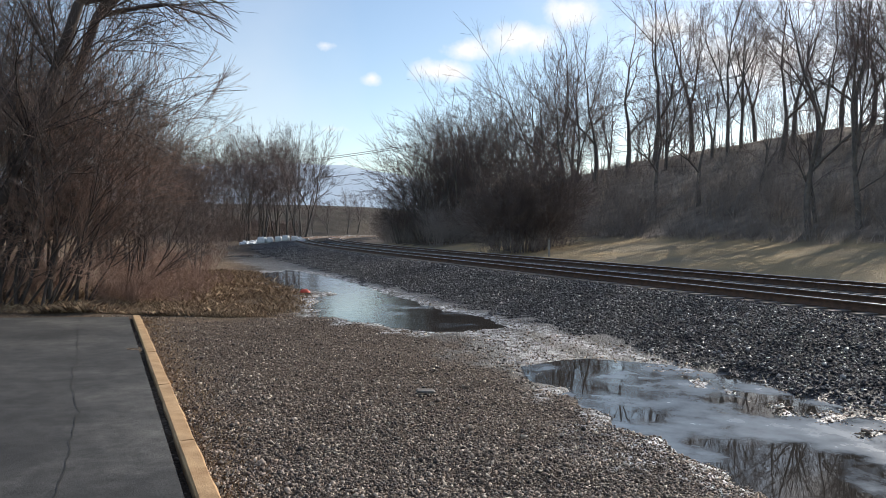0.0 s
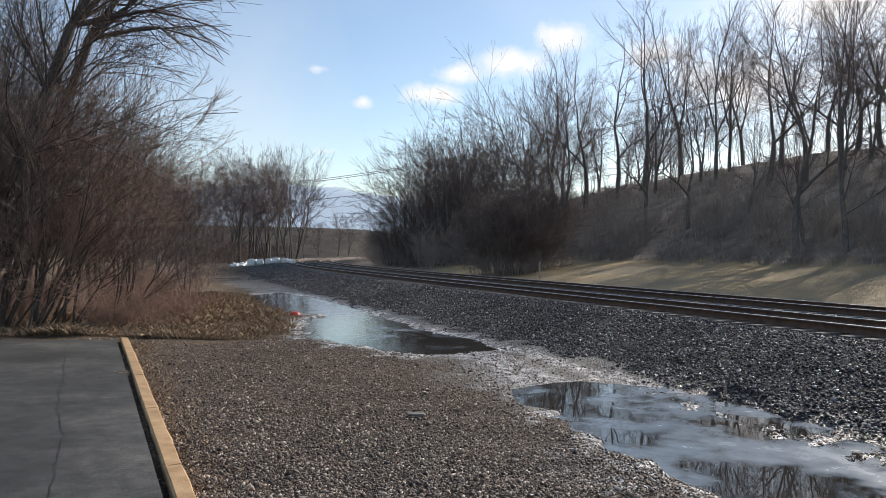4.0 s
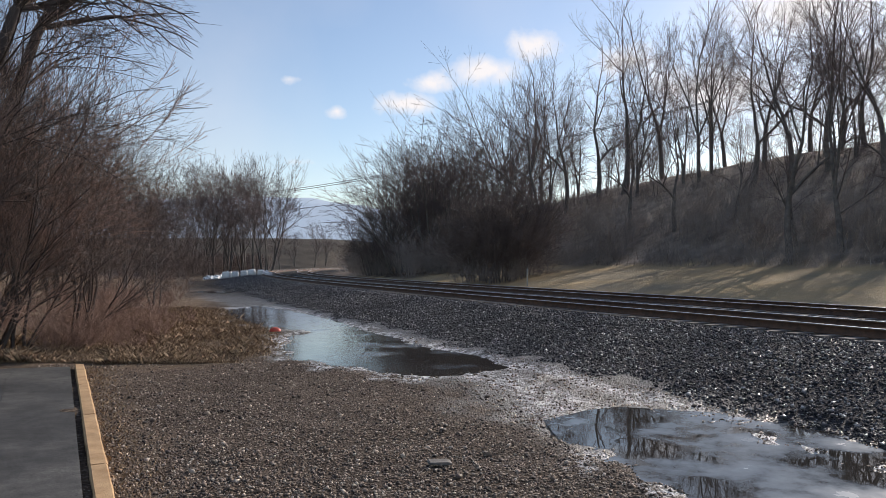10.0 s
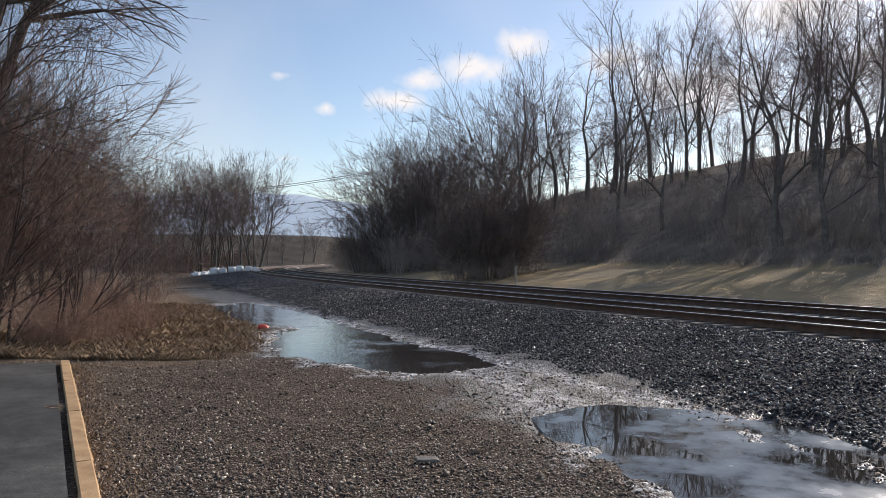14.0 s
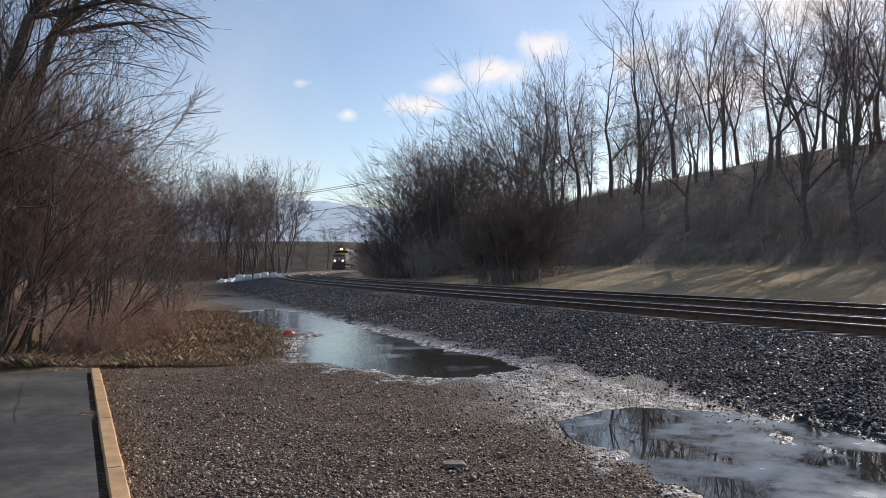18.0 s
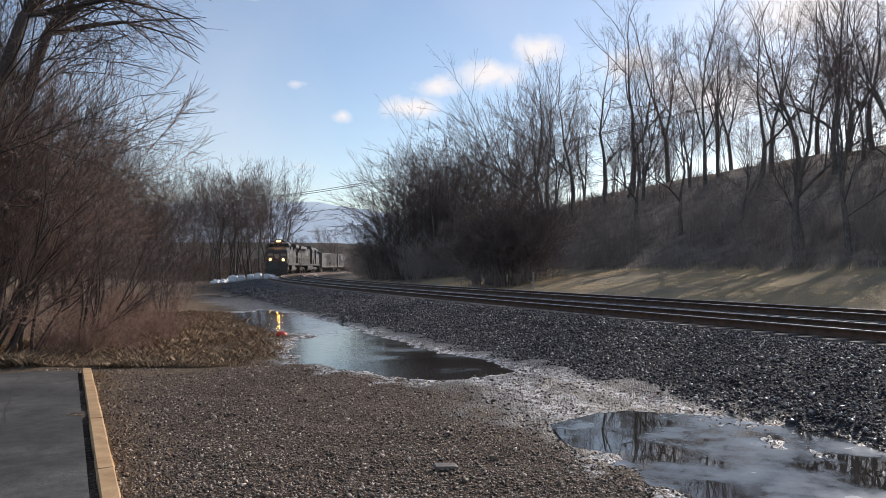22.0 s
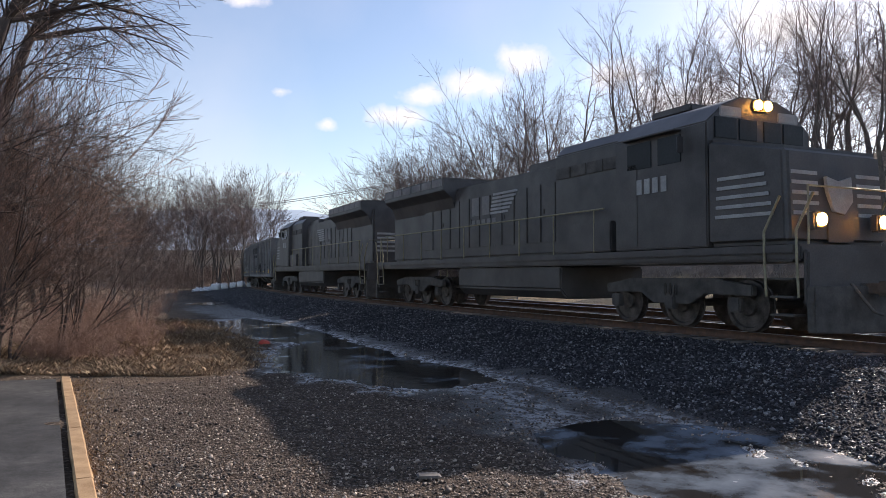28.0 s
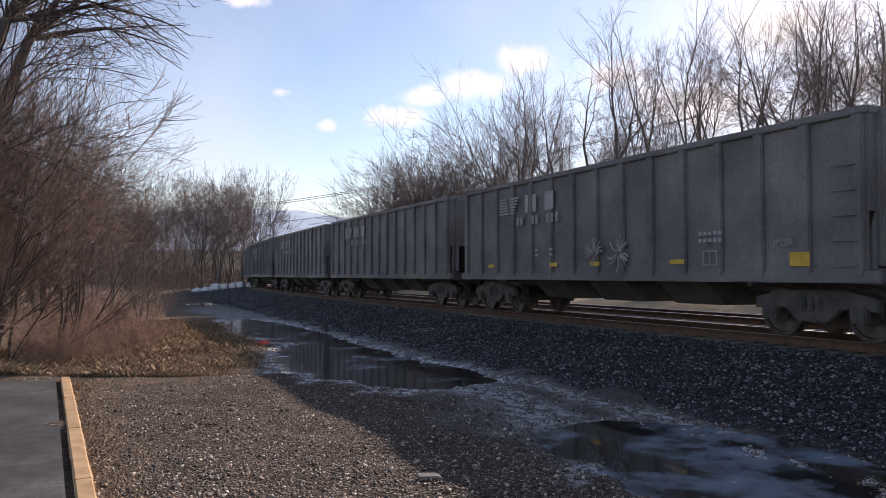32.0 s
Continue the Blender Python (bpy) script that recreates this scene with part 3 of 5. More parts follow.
def fork(rng, at, way, length, radius, depth, top, out, spread, wob, lift, shoots, lead, limbs=0):
    """A stem that divides again and again, with side shoots along it; out is filled level by level."""
    n = 6 if depth > top - 2 else 4 if depth > 0 else 3
    pts, d = [np.array(at, float)], np.array(way, float)
    d /= np.linalg.norm(d)
    for _ in range(n - 1):
        d = d + rng.normal(0, wob, 3) + np.array([0, 0, lift])
        d /= np.linalg.norm(d)
        pts.append(pts[-1] + d * length / (n - 1))
    pts = np.array(pts)
    out[top - depth].append((pts, np.linspace(radius, radius * 0.8, n)))
    if depth == 0:
        return

    def turned(t, a):
        side = np.cross(t, rng.normal(0, 1, 3))
        side /= np.linalg.norm(side) + 1e-9
        return t * math.cos(a) + side * math.sin(a)

    for k in range(3 if rng.rand() < 0.35 else 2):
        if k == 0:
            fork(rng, pts[-1], turned(d, radians(rng.uniform(*lead))), (0.2 if limbs and depth == top else 1) * length * rng.uniform(0.74, 0.92), radius * 0.66, depth - 1, top, out, spread, wob, lift, shoots, lead, limbs)
        else:
            fork(rng, pts[-1], turned(d, radians(rng.uniform(*spread))), (0.2 if limbs and depth == top else 1) * length * rng.uniform(0.6, 0.85), radius * rng.uniform(0.42, 0.6), depth - 1, top, out, spread, wob, lift, shoots, lead, limbs)
    if depth == top and shoots < 2 and not limbs:
        return
    short = 0.3 if limbs and depth == top else 1.0
    for k in range(limbs if limbs and depth == top else int(rng.uniform(0.5, 1.5) * shoots + 0.5)):
        i = rng.randint(3 if limbs and depth == top else 1, n)
        fork(rng, pts[i], turned(d, radians(rng.uniform(32, 62))), short * length * rng.uniform(0.35, 0.65), radius * rng.uniform(0.25, 0.4) * (0.55 if short < 1 else 1), max(depth - 2, 0), top, out, spread, wob, lift, shoots, lead, limbs)


def fork_tree(name, seed, stems, depth, bark, twig, label, thin, spread=(16, 40), wob=0.045, lift=0.015, shoots=1.6, lead=(3, 14), limbs=0):
    """A tree of dividing stems. Parts: each trunk, the limbs, the crown of twigs."""
    rng = np.random.RandomState(seed)
    out = [[] for _ in range(depth + 1)]
    for at, way, length, radius in stems(rng):
        fork(rng, at, way, length, radius, depth, depth, out, spread, wob, lift, shoots, lead, limbs)
    root = tagged(new(name), label, "tree")
    for p, r in out[0]:
        part("trunk", np_mesh("trunk", *tubes([(p, r * np.linspace(1.15, 1.0, len(r)))], 8), True), bark, root)
    part("branchwork", joined("branchwork", [tubes([(p, np.maximum(r, thin)) for p, r in br], 5) for br in out[1:3] if br]), bark, root, kind="stuff")
    part("crown", joined("crown", [tubes([(p, np.maximum(r, thin)) for p, r in br], 3) for br in out[3:] if br]), twig, root, kind="stuff")
    return root


def height_of(root):
    """Height of a pattern tree over its foot."""
    return max(max(v.co.z for v in c.data.vertices) for c in root.children)


def one_stem(h, r, lean=0.06):
    return lambda rng: [((0, 0, -0.3), (rng.normal(0, lean), rng.normal(0, lean), 1), h, r)]


def many_stems(n, h, r, fan, wide):
    def f(rng):
        res = []
        for k in range(n):
            a = rng.uniform(0, 6.28)
            q = rng.uniform(0.1, 1) * fan
            res.append(((math.cos(a) * wide * rng.uniform(0, 1), math.sin(a) * wide * rng.uniform(0, 1), -0.2), (math.cos(a) * q, math.sin(a) * q, 1), h * rng.uniform(0.6, 1), r * rng.uniform(0.6, 1)))
        return res
    return f


M_STALK = island_mat("dead_stalk", [(0.0, (0.18, 0.14, 0.115)), (0.6, (0.34, 0.275, 0.225)), (1.0, (0.52, 0.44, 0.36))], (0.8, 0.95), 0.2)
#         children, spread, shorter, lift, points, wobble
BRUSH = [(8, (15, 42), 0.55, 0.0, 7, 0.06), (5, (18, 45), 0.55, 0.02, 5, 0.09), (4, (18, 45), 0.6, 0.02, 3, 0.1), (0, (0, 0), 0, 0.0, 2, 0.1)]
SCRUB = [(6, (15, 45), 0.55, 0.0, 5, 0.08), (5, (18, 50), 0.55, 0.02, 4, 0.12), (0, (0, 0), 0, 0.0, 3, 0.12)]

def dome_stems(n, h, r, fan, wide):
    """Stems that fan out from one stool to a rounded crown."""
    def f(rng):
        res = []
        for k in range(n):
            a, q = k * 2.4 + rng.uniform(-0.3, 0.3), fan * math.sqrt((k + 0.5) / n)
            res.append(((math.cos(a) * wide * q, math.sin(a) * wide * q, -0.2), (math.cos(a) * q, math.sin(a) * q, 1), h * rng.uniform(0.85, 1.05), r * rng.uniform(0.7, 1)))
        return res
    return f


def land_z(x, y):
    return float(land(np.array([x]), np.array([y]))[0])


def plant(proto, x, y, size, turn, lean=0.0, sink=0.1, group=""):
    """A copy of a tree on the ground."""
    ob = copy_thing(proto, pose(x, y, land_z(x, y) - sink, lean, lean * 0.5, turn) @ Matrix.Diagonal((size, size, size, 1)))
    if group:
        ob["group"] = group
    return ob


def first(proto, x, y, size, turn, group=""):
    """Moves the pattern tree itself to its place."""
    proto.matrix_basis = pose(x, y, land_z(x, y) - 0.1, 0, 0, turn) @ Matrix.Diagonal((size, size, size, 1))
    if group:
        proto["group"] = group


def beside_track(s, d):
    x, y, _ = on_track(s, d)
    return float(x), float(y)


def hill_wood():
    """Tall bare trees on the crest of the bank, thinner ones behind them."""
    label = "tall bare deciduous tree on the hill crest"
    kinds = [fork_tree("tall_tree", 21, one_stem(6.6, 0.34), 7, M_BARK, M_TWIG, label, 0.007, (18, 44), 0.05, 0.012, 1.8),
             fork_tree("tall_tree", 22, many_stems(2, 7.2, 0.29, 0.2, 0.4), 6, M_BARK, M_TWIG, label, 0.009, (14, 34)),
             fork_tree("tall_tree", 23, one_stem(7.4, 0.30, 0.12), 6, M_BARK, M_TWIG, label, 0.009, (12, 32), 0.035, 0.02, 2.2),
             fork_tree("tall_tree", 24, one_stem(6.2, 0.38, 0.14), 7, M_BARK, M_TWIG, label, 0.007, (22, 52), 0.075, 0.01, 1.6)]
    sapling = fork_tree("young_tree", 25, many_stems(2, 4.2, 0.075, 0.16, 0.5), 5, M_BARK, M_TWIG, "slender bare young tree on the crest", 0.009, (12, 36), 0.05, 0.02, 1.8)
    rng = random.Random(7)
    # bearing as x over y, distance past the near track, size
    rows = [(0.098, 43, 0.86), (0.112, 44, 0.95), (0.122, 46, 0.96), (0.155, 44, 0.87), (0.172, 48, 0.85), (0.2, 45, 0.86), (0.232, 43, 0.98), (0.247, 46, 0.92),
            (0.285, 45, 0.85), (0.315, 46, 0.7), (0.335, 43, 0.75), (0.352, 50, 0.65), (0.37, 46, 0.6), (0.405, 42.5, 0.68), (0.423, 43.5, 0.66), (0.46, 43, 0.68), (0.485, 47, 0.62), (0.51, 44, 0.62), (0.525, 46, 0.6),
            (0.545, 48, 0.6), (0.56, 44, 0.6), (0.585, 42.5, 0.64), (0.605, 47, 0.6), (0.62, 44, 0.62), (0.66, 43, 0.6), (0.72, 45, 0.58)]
    used = set()
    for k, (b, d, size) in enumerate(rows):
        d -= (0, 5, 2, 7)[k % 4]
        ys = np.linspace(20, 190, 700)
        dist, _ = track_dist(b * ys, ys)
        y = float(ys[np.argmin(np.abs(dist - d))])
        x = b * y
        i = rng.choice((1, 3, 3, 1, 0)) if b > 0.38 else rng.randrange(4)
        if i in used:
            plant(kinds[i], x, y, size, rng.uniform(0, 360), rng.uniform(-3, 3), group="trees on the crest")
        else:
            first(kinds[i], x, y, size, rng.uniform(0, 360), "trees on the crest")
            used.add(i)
    for k in range(16):
        s, d = (rng.uniform(-25, 5) if k % 2 else rng.uniform(85, 110)), rng.uniform(46, 60)
        x, y = beside_track(s, d)
        plant(kinds[rng.randrange(4)], x, y, rng.uniform(0.3, 0.5), rng.uniform(0, 360), rng.uniform(-4, 4), group="trees behind the crest")
    first(sapling, *beside_track(20, 44), 1.0, 0, "young trees on the crest")
    for k in range(80):
        x, y = beside_track(-22 + 1.6 * k + rng.uniform(-1, 1), rng.uniform(38, 56))
        plant(sapling, x, y, rng.uniform(0.45, 1.0), rng.uniform(0, 360), rng.uniform(-5, 5), group="young trees on the crest")
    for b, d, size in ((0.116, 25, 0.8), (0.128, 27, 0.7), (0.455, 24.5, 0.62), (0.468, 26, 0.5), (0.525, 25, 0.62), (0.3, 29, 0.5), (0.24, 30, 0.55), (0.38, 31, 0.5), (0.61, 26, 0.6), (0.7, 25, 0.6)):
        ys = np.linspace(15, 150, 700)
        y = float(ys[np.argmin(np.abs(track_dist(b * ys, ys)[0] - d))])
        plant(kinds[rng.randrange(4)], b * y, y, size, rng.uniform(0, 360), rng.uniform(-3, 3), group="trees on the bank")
    for i in set(range(4)) - used:
        first(kinds[i], *beside_track(90 + 4 * i, 52), 0.6, 0, "trees behind the crest")


def slope_brush():
    """Brushwood on the bank below the wood, rounded bushy trees at its end."""
    label = "leafless bushy tree with many upright stems"
    kinds = [fork_tree("bushy_tree", 31, dome_stems(12, 2.6, 0.09, 0.6, 1.5), 5, M_BARK, M_TWIG, label, 0.008, (14, 38), 0.05, 0.012, 2.3, (4, 16)),
             fork_tree("bushy_tree", 32, dome_stems(11, 2.6, 0.10, 0.5, 1.5), 5, M_BARK, M_TWIG, label, 0.008, (14, 38), 0.05, 0.012, 2.3, (4, 16))]
    rng = random.Random(9)
    # bearing as x over y, distance ahead, height
    spots = [(-0.108, 84, 9.4), (-0.072, 82, 12.6), (-0.055, 88, 14.2), (-0.022, 80, 13.4), (-0.118, 92, 7.5), (-0.035, 96, 14.5), (0.005, 84, 12.0), (0.045, 84, 11.5), (0.075, 78, 9.5), (0.1, 72, 7.5)]
    high = [height_of(t) for t in kinds]
    for k, (b, y, h) in enumerate(spots):
        if k < 2:
            first(kinds[k], b * y, y, h / high[k], 40 * k, "bushy trees at the bend")
        else:
            plant(kinds[k % 2], b * y, y, h / high[k % 2], rng.uniform(0, 360), group="bushy trees at the bend")
    tall = fork_tree("spreading_tree", 35, many_stems(3, 5.6, 0.26, 0.3, 0.5), 6, M_BARK, M_TWIG, "bare spreading tree behind the bushy trees", 0.010)
    first(tall, -1.2, 96, 1.0, 30, "spreading trees at the bend")
    for b, y, size in ((0.028, 94, 1.05), (0.062, 90, 1.0), (0.085, 92, 1.1), (-0.035, 104, 0.9)):
        plant(tall, b * y, y, size, rng.uniform(0, 360), group="spreading trees at the bend")
    wood = fork_tree("twiggy_tree", 36, dome_stems(22, 1.9, 0.05, 0.34, 3.2), 5, M_TWIG_BROWN, M_TWIG_BROWN, "dense rounded leafless brown tree beside the track", 0.009, (16, 46), 0.06, 0.006, 2.5, (4, 18))
    h = height_of(wood)
    first(wood, 3.5, 52.0, 8.6 / h, 0, "twiggy trees at the lawn's end")
    plant(wood, 4.9, 55.5, 6.6 / h, 130, group="twiggy trees at the lawn's end")
    plant(wood, 2.0, 55.0, 6.4 / h, 250, group="twiggy trees at the lawn's end")
    brush = [make_bush("brush", 41, many_stems(16, 2.6, 0.022, 0.9, 0.9), SCRUB, M_BRUSH, "tangled leafless brush on the bank", 0.006),
             make_bush("brush", 42, many_stems(14, 3.2, 0.025, 0.7, 1.0), SCRUB, M_BRUSH, "tangled leafless grey brush on the bank", 0.006)]
    n = 0
    for k in range(270):
        s = rng.uniform(-22, 100)
        d = rng.uniform(22.5, 41) if k % 3 else rng.uniform(22, 28)
        x, y = beside_track(s, d)
        size = (rng.uniform(0.7, 1.6) if d < 33 else rng.uniform(0.4, 0.8)) * (0.6 if d < 25 else 1.0)
        if n < 2:
            first(brush[n], x, y, size, 0, "brush on the bank")
            n += 1
        else:
            plant(brush[rng.randrange(2)], x, y, size, rng.uniform(0, 360), group="brush on the bank")
    # dead stalks and briars all over the bank
    r = np.random.RandomState(44)
    m = 60000
    x, y, _ = on_track(r.uniform(-22, 105, m), r.uniform(22, 46, m))
    keep = wave(x, y, 45, 5) + r.normal(0, 0.6, m) > -0.1
    x, y = x[keep], y[keep]
    m = len(x)
    z = land(x, y)
    tall, ang = r.uniform(0.25, 1.1, m) * (1 + 0.5 * wave(x, y, 46, 3)), r.uniform(0, 6.28, m)
    lean = r.normal(0, 0.55, (m, 2)) * tall[:, None]
    w = r.uniform(0.008, 0.02, m)
    v = np.stack([np.stack([x - np.cos(ang) * w, y - np.sin(ang) * w, z - 0.05], 1), np.stack([x + np.cos(ang) * w, y + np.sin(ang) * w, z - 0.05], 1),
                  np.stack([x + lean[:, 0], y + lean[:, 1], z + tall], 1)], 1).reshape(-1, 3)
    tagged(part("undergrowth", np_mesh("undergrowth", v, np.arange(3 * m).reshape(-1, 3)), M_STALK), "dead brown stalks and briars covering the bank", "undergrowth", kind="stuff")
    for x, y in ((1.5, 51), (2.5, 50.4), (3.8, 50.6), (4.8, 51.4), (0.6, 52.5), (5.6, 53), (6.6, 54.5)):
        plant(brush[rng.randrange(2)], x, y, rng.uniform(0.6, 0.9), rng.uniform(0, 360), group="brush on the bank")
    for k in range(110):
        x, y = beside_track(rng.uniform(54, 125), rng.uniform(10.5, 24))
        plant(brush[rng.randrange(2)], x, y, rng.uniform(0.9, 2.0), rng.uniform(0, 360), group="brush on the bank")


def left_thicket():
    """Trees and tangled shrubs on the lot's edge."""
    label = "dark leaning multi-stemmed bare tree at the thicket's edge"

    def fan(ways):
        return lambda r: [((r.uniform(-0.25, 0.25), r.uniform(-0.2, 0.2), -0.2), (w, r.uniform(-0.2, 0.2), 1), ln, rad) for w, ln, rad in ways]

    edge_a = fork_tree("thicket_tree", 71, fan(((0.34, 1.8, 0.045), (0.2, 1.75, 0.04), (0.5, 1.45, 0.035), (0.05, 1.7, 0.035), (0.7, 1.05, 0.028))), 6, M_STEM, M_TWIG_RED, label, 0.0036, (16, 48), 0.07, 0.03, 1.6)
    first(edge_a, -9.5, 14.6, 0.95, 0, "leaning thicket trees")
    edge_b = fork_tree("thicket_tree", 72, fan(((0.25, 1.85, 0.05), (0.42, 1.6, 0.035), (-0.1, 1.8, 0.045), (0.6, 1.2, 0.03))), 6, M_STEM, M_TWIG_BROWN, label, 0.0036, (16, 48), 0.07, 0.03, 1.6)
    first(edge_b, -9.8, 15.2, 1.0, 0, "leaning thicket trees")
    plant(edge_a, -10.5, 14.5, 0.9, 25, group="leaning thicket trees")
    plant(edge_b, -8.6, 16.6, 0.7, -20, group="leaning thicket trees")
    plant(edge_b, -9.2, 15.5, 0.8, 40, group="leaning thicket trees")
    plant(edge_b, -10.4, 14.9, 1.0, -15, group="leaning thicket trees")
    plant(edge_a, -10.6, 16.4, 1.1, 10, group="leaning thicket trees")
    plant(edge_b, -9.2, 18.5, 0.85, 15, group="leaning thicket trees")
    trees = [fork_tree("bare_tree", 51, many_stems(3, 2.6, 0.09, 0.35, 0.3), 6, M_BARK, M_TWIG_BROWN, "slender bare tree in the thicket", 0.004, (12, 36), 0.05, 0.012, 1.4),
             fork_tree("bare_tree", 52, many_stems(2, 2.9, 0.10, 0.3, 0.3), 6, M_BARK, M_TWIG_BROWN, "slender bare tree in the thicket", 0.004, (12, 36), 0.05, 0.012, 1.4)]
    shrubs = [make_bush("shrub", 53, many_stems(10, 2.6, 0.02, 0.9, 0.5), BRUSH, M_TWIG_RED, "leafless shrub with arching brown stems", 0.0042),
              make_bush("shrub", 54, many_stems(9, 3.2, 0.022, 0.8, 0.4), BRUSH, M_TWIG_RED, "leafless shrub with arching brown stems", 0.0042)]
    limb = fork_tree("overhanging_tree", 57, lambda r: [((0, 0, -0.2), (0.68, 0.0, 1), 8.2, 0.14)], 5, M_STEM, M_STEM, "dark bare tree leaning out over the asphalt's edge", 0.003, (22, 52), 0.06, -0.01, 2.2, (4, 18), 30)
    first(limb, -12.2, 14.0, 1.0, 0)
    plant(limb, -13.0, 15.6, 1.05, 12)
    lean = fork_tree("bare_tree", 58, lambda r: [((0, 0, -0.2), (0.3, 0.0, 1), 2.7, 0.13), ((-0.3, 0.3, -0.2), (0.1, 0.1, 1), 2.6, 0.11), ((0.2, -0.2, -0.2), (0.15, -0.1, 1), 2.1, 0.08)], 7, M_STEM, M_TWIG_BROWN, "dark bare tree with drooping twigs beside the asphalt", 0.003, (20, 46), 0.07, 0.0, 1.2, (2, 10))
    first(lean, -11.3, 14.6, 0.8, 0)
    plant(lean, -11.6, 15.9, 0.85, 15)
    plant(lean, -12.4, 15.0, 0.95, -25)
    plant(edge_a, -11.6, 15.0, 1.3, -10, group="leaning thicket trees")
    plant(edge_b, -12.5, 16.5, 1.4, 20, group="leaning thicket trees")
    rng = random.Random(12)
    spots = [(-11.5, 17.5, 0.95), (-13.0, 16.0, 1.0), (-11.2, 21.5, 0.85), (-13.5, 25, 0.95), (-10.6, 26, 0.6), (-14.5, 32, 0.8), (-18, 38, 0.9), (-14.5, 20, 1.0), (-18, 28, 1.1)]
    for k, (x, y, size) in enumerate(spots):
        if k < 2:
            first(trees[k], x, y, size, 120 * k, "thicket trees")
        else:
            plant(trees[k % 2], x, y, size, rng.uniform(0, 360), rng.uniform(-5, 5), group="thicket trees")
    n = 0
    for k in range(78):
        y = 14.9 + 25 * rng.random() ** (2.2 if k % 2 else 1.3)
        edge = np.interp(y, [14, 16, 20, 27, 38, 80], [-6.3, -6.4, -7.2, -9.8, -14.8, -31])
        x = edge - 6.0 * rng.random() ** 1.1
        size = rng.uniform(0.5, 0.95) * (0.5 + 0.5 * min(1, (edge - x) / 2.5))
        if n < 2:
            first(shrubs[n], x, y, size, 0, "thicket shrubs")
            n += 1
        else:
            plant(shrubs[rng.randrange(2)], x, y, size, rng.uniform(0, 360), rng.uniform(-6, 6), group="thicket shrubs")


def far_wood():
    """Bare trees on the low ground beyond the bags."""
    kinds = [fork_tree("far_tree", 61, many_stems(3, 4.6, 0.16, 0.4, 0.5), 6, M_BARK, M_TWIG, "bare spreading tree beyond the bend", 0.011),
             fork_tree("far_tree", 62, many_stems(3, 4.6, 0.16, 0.3, 0.5), 6, M_BARK, M_TWIG, "bare spreading tree beyond the bend", 0.011)]
    rng = random.Random(15)
    for k in range(22):
        b = -0.46 + 0.215 * (k + rng.random()) / 22
        y = rng.uniform(95, 125)
        size = rng.uniform(0.95, 1.2) * (y / 105) * (1.0 if b > -0.36 else 0.85)
        if k < 2:
            first(kinds[k], b * y, y, size, 0, "trees beyond the bend")
        else:
            plant(kinds[rng.randrange(2)], b * y, y, size, rng.uniform(0, 360), group="trees beyond the bend")
    brush = make_bush("far_brush", 63, many_stems(26, 3.6, 0.03, 0.8, 2.2), SCRUB, M_TWIG_BROWN, "tangled leafless brush below the far trees", 0.010)
    first(brush, -38, 96, 1.0, 0, "brush beyond the bend")
    for k in range(95):
        b, y = rng.uniform(-0.55, -0.135), rng.uniform(94, 165)
        if track_dist(np.array([b * y]), np.array([y]))[0][0] < -9:
            plant(brush, b * y, y, rng.uniform(0.7, 1.3), rng.uniform(0, 360), group="brush beyond the bend")
    for b, y, size in ((-0.215, 190, 0.65), (-0.19, 195, 0.85), (-0.175, 200, 0.8), (-0.235, 175, 0.7)):
        plant(kinds[0], b * y, y, size, rng.uniform(0, 360), group="trees beyond the bend")


hill_wood()
slope_brush()
left_thicket()
far_wood()

# ---- the train ----
M_GRIME = surface("grimy_black_running_gear", (0.05, 0.046, 0.043), (0.115, 0.105, 0.095), 3, 30, 0.8)
M_WHITE = surface("dulled_white_paint", (0.25, 0.25, 0.25), (0.4, 0.4, 0.39), 2, 30, 0.6, bump_strength=0.05)
M_GREYCAR = surface("dusty_grey_car_paint", (0.15, 0.146, 0.146), (0.27, 0.255, 0.245), 0.8, 14, 0.8, bump_strength=0.1)
M_GLASS = surface("dark_cab_glass", (0.02, 0.022, 0.025), (0.03, 0.032, 0.036), 2, 20, 0.12, bump_strength=0, spec=0.15)
M_RAILPAINT = surface("worn_yellow_handrail", (0.2, 0.17, 0.1), (0.33, 0.3, 0.2), 6, 30, 0.6)
M_COAL = surface("coal", (0.012, 0.012, 0.013), (0.035, 0.034, 0.034), 3, 12, 0.6, bump_strength=1.0, dist=0.1)
M_YELLOW = surface("amber_reflector", (0.55, 0.33, 0.04), (0.7, 0.44, 0.06), 4, 40, 0.5)
M_WHEEL = surface("worn_wheel_steel", (0.05, 0.045, 0.042), (0.16, 0.14, 0.13), 5, 40, 0.55, 0.6)


def glow_mat(name, color, power):
    m, n, l, b = node_mat(name)
    b.inputs["Base Color"].default_value = (*color, 1)
    b.inputs["Emission Color"].default_value = (*color, 1)
    b.inputs["Emission Strength"].default_value = power
    return m


M_LAMP = glow_mat("lit_headlight", (1.0, 0.45, 0.08), 45.0)


def box(sx, sy, sz, x=0, y=0, z=0, bevel=0.0, into=None):
    bm = into or bmesh.new()
    r = bmesh.ops.create_cube(bm, size=1)
    bmesh.ops.scale(bm, vec=(sx, sy, sz), verts=r["verts"])
    bmesh.ops.translate(bm, vec=(x, y, z), verts=r["verts"])
    if bevel:
        es = list({e for v in r["verts"] for e in v.link_edges})
        bmesh.ops.bevel(bm, geom=es, offset=bevel, segments=2, affect="EDGES")
    return bm


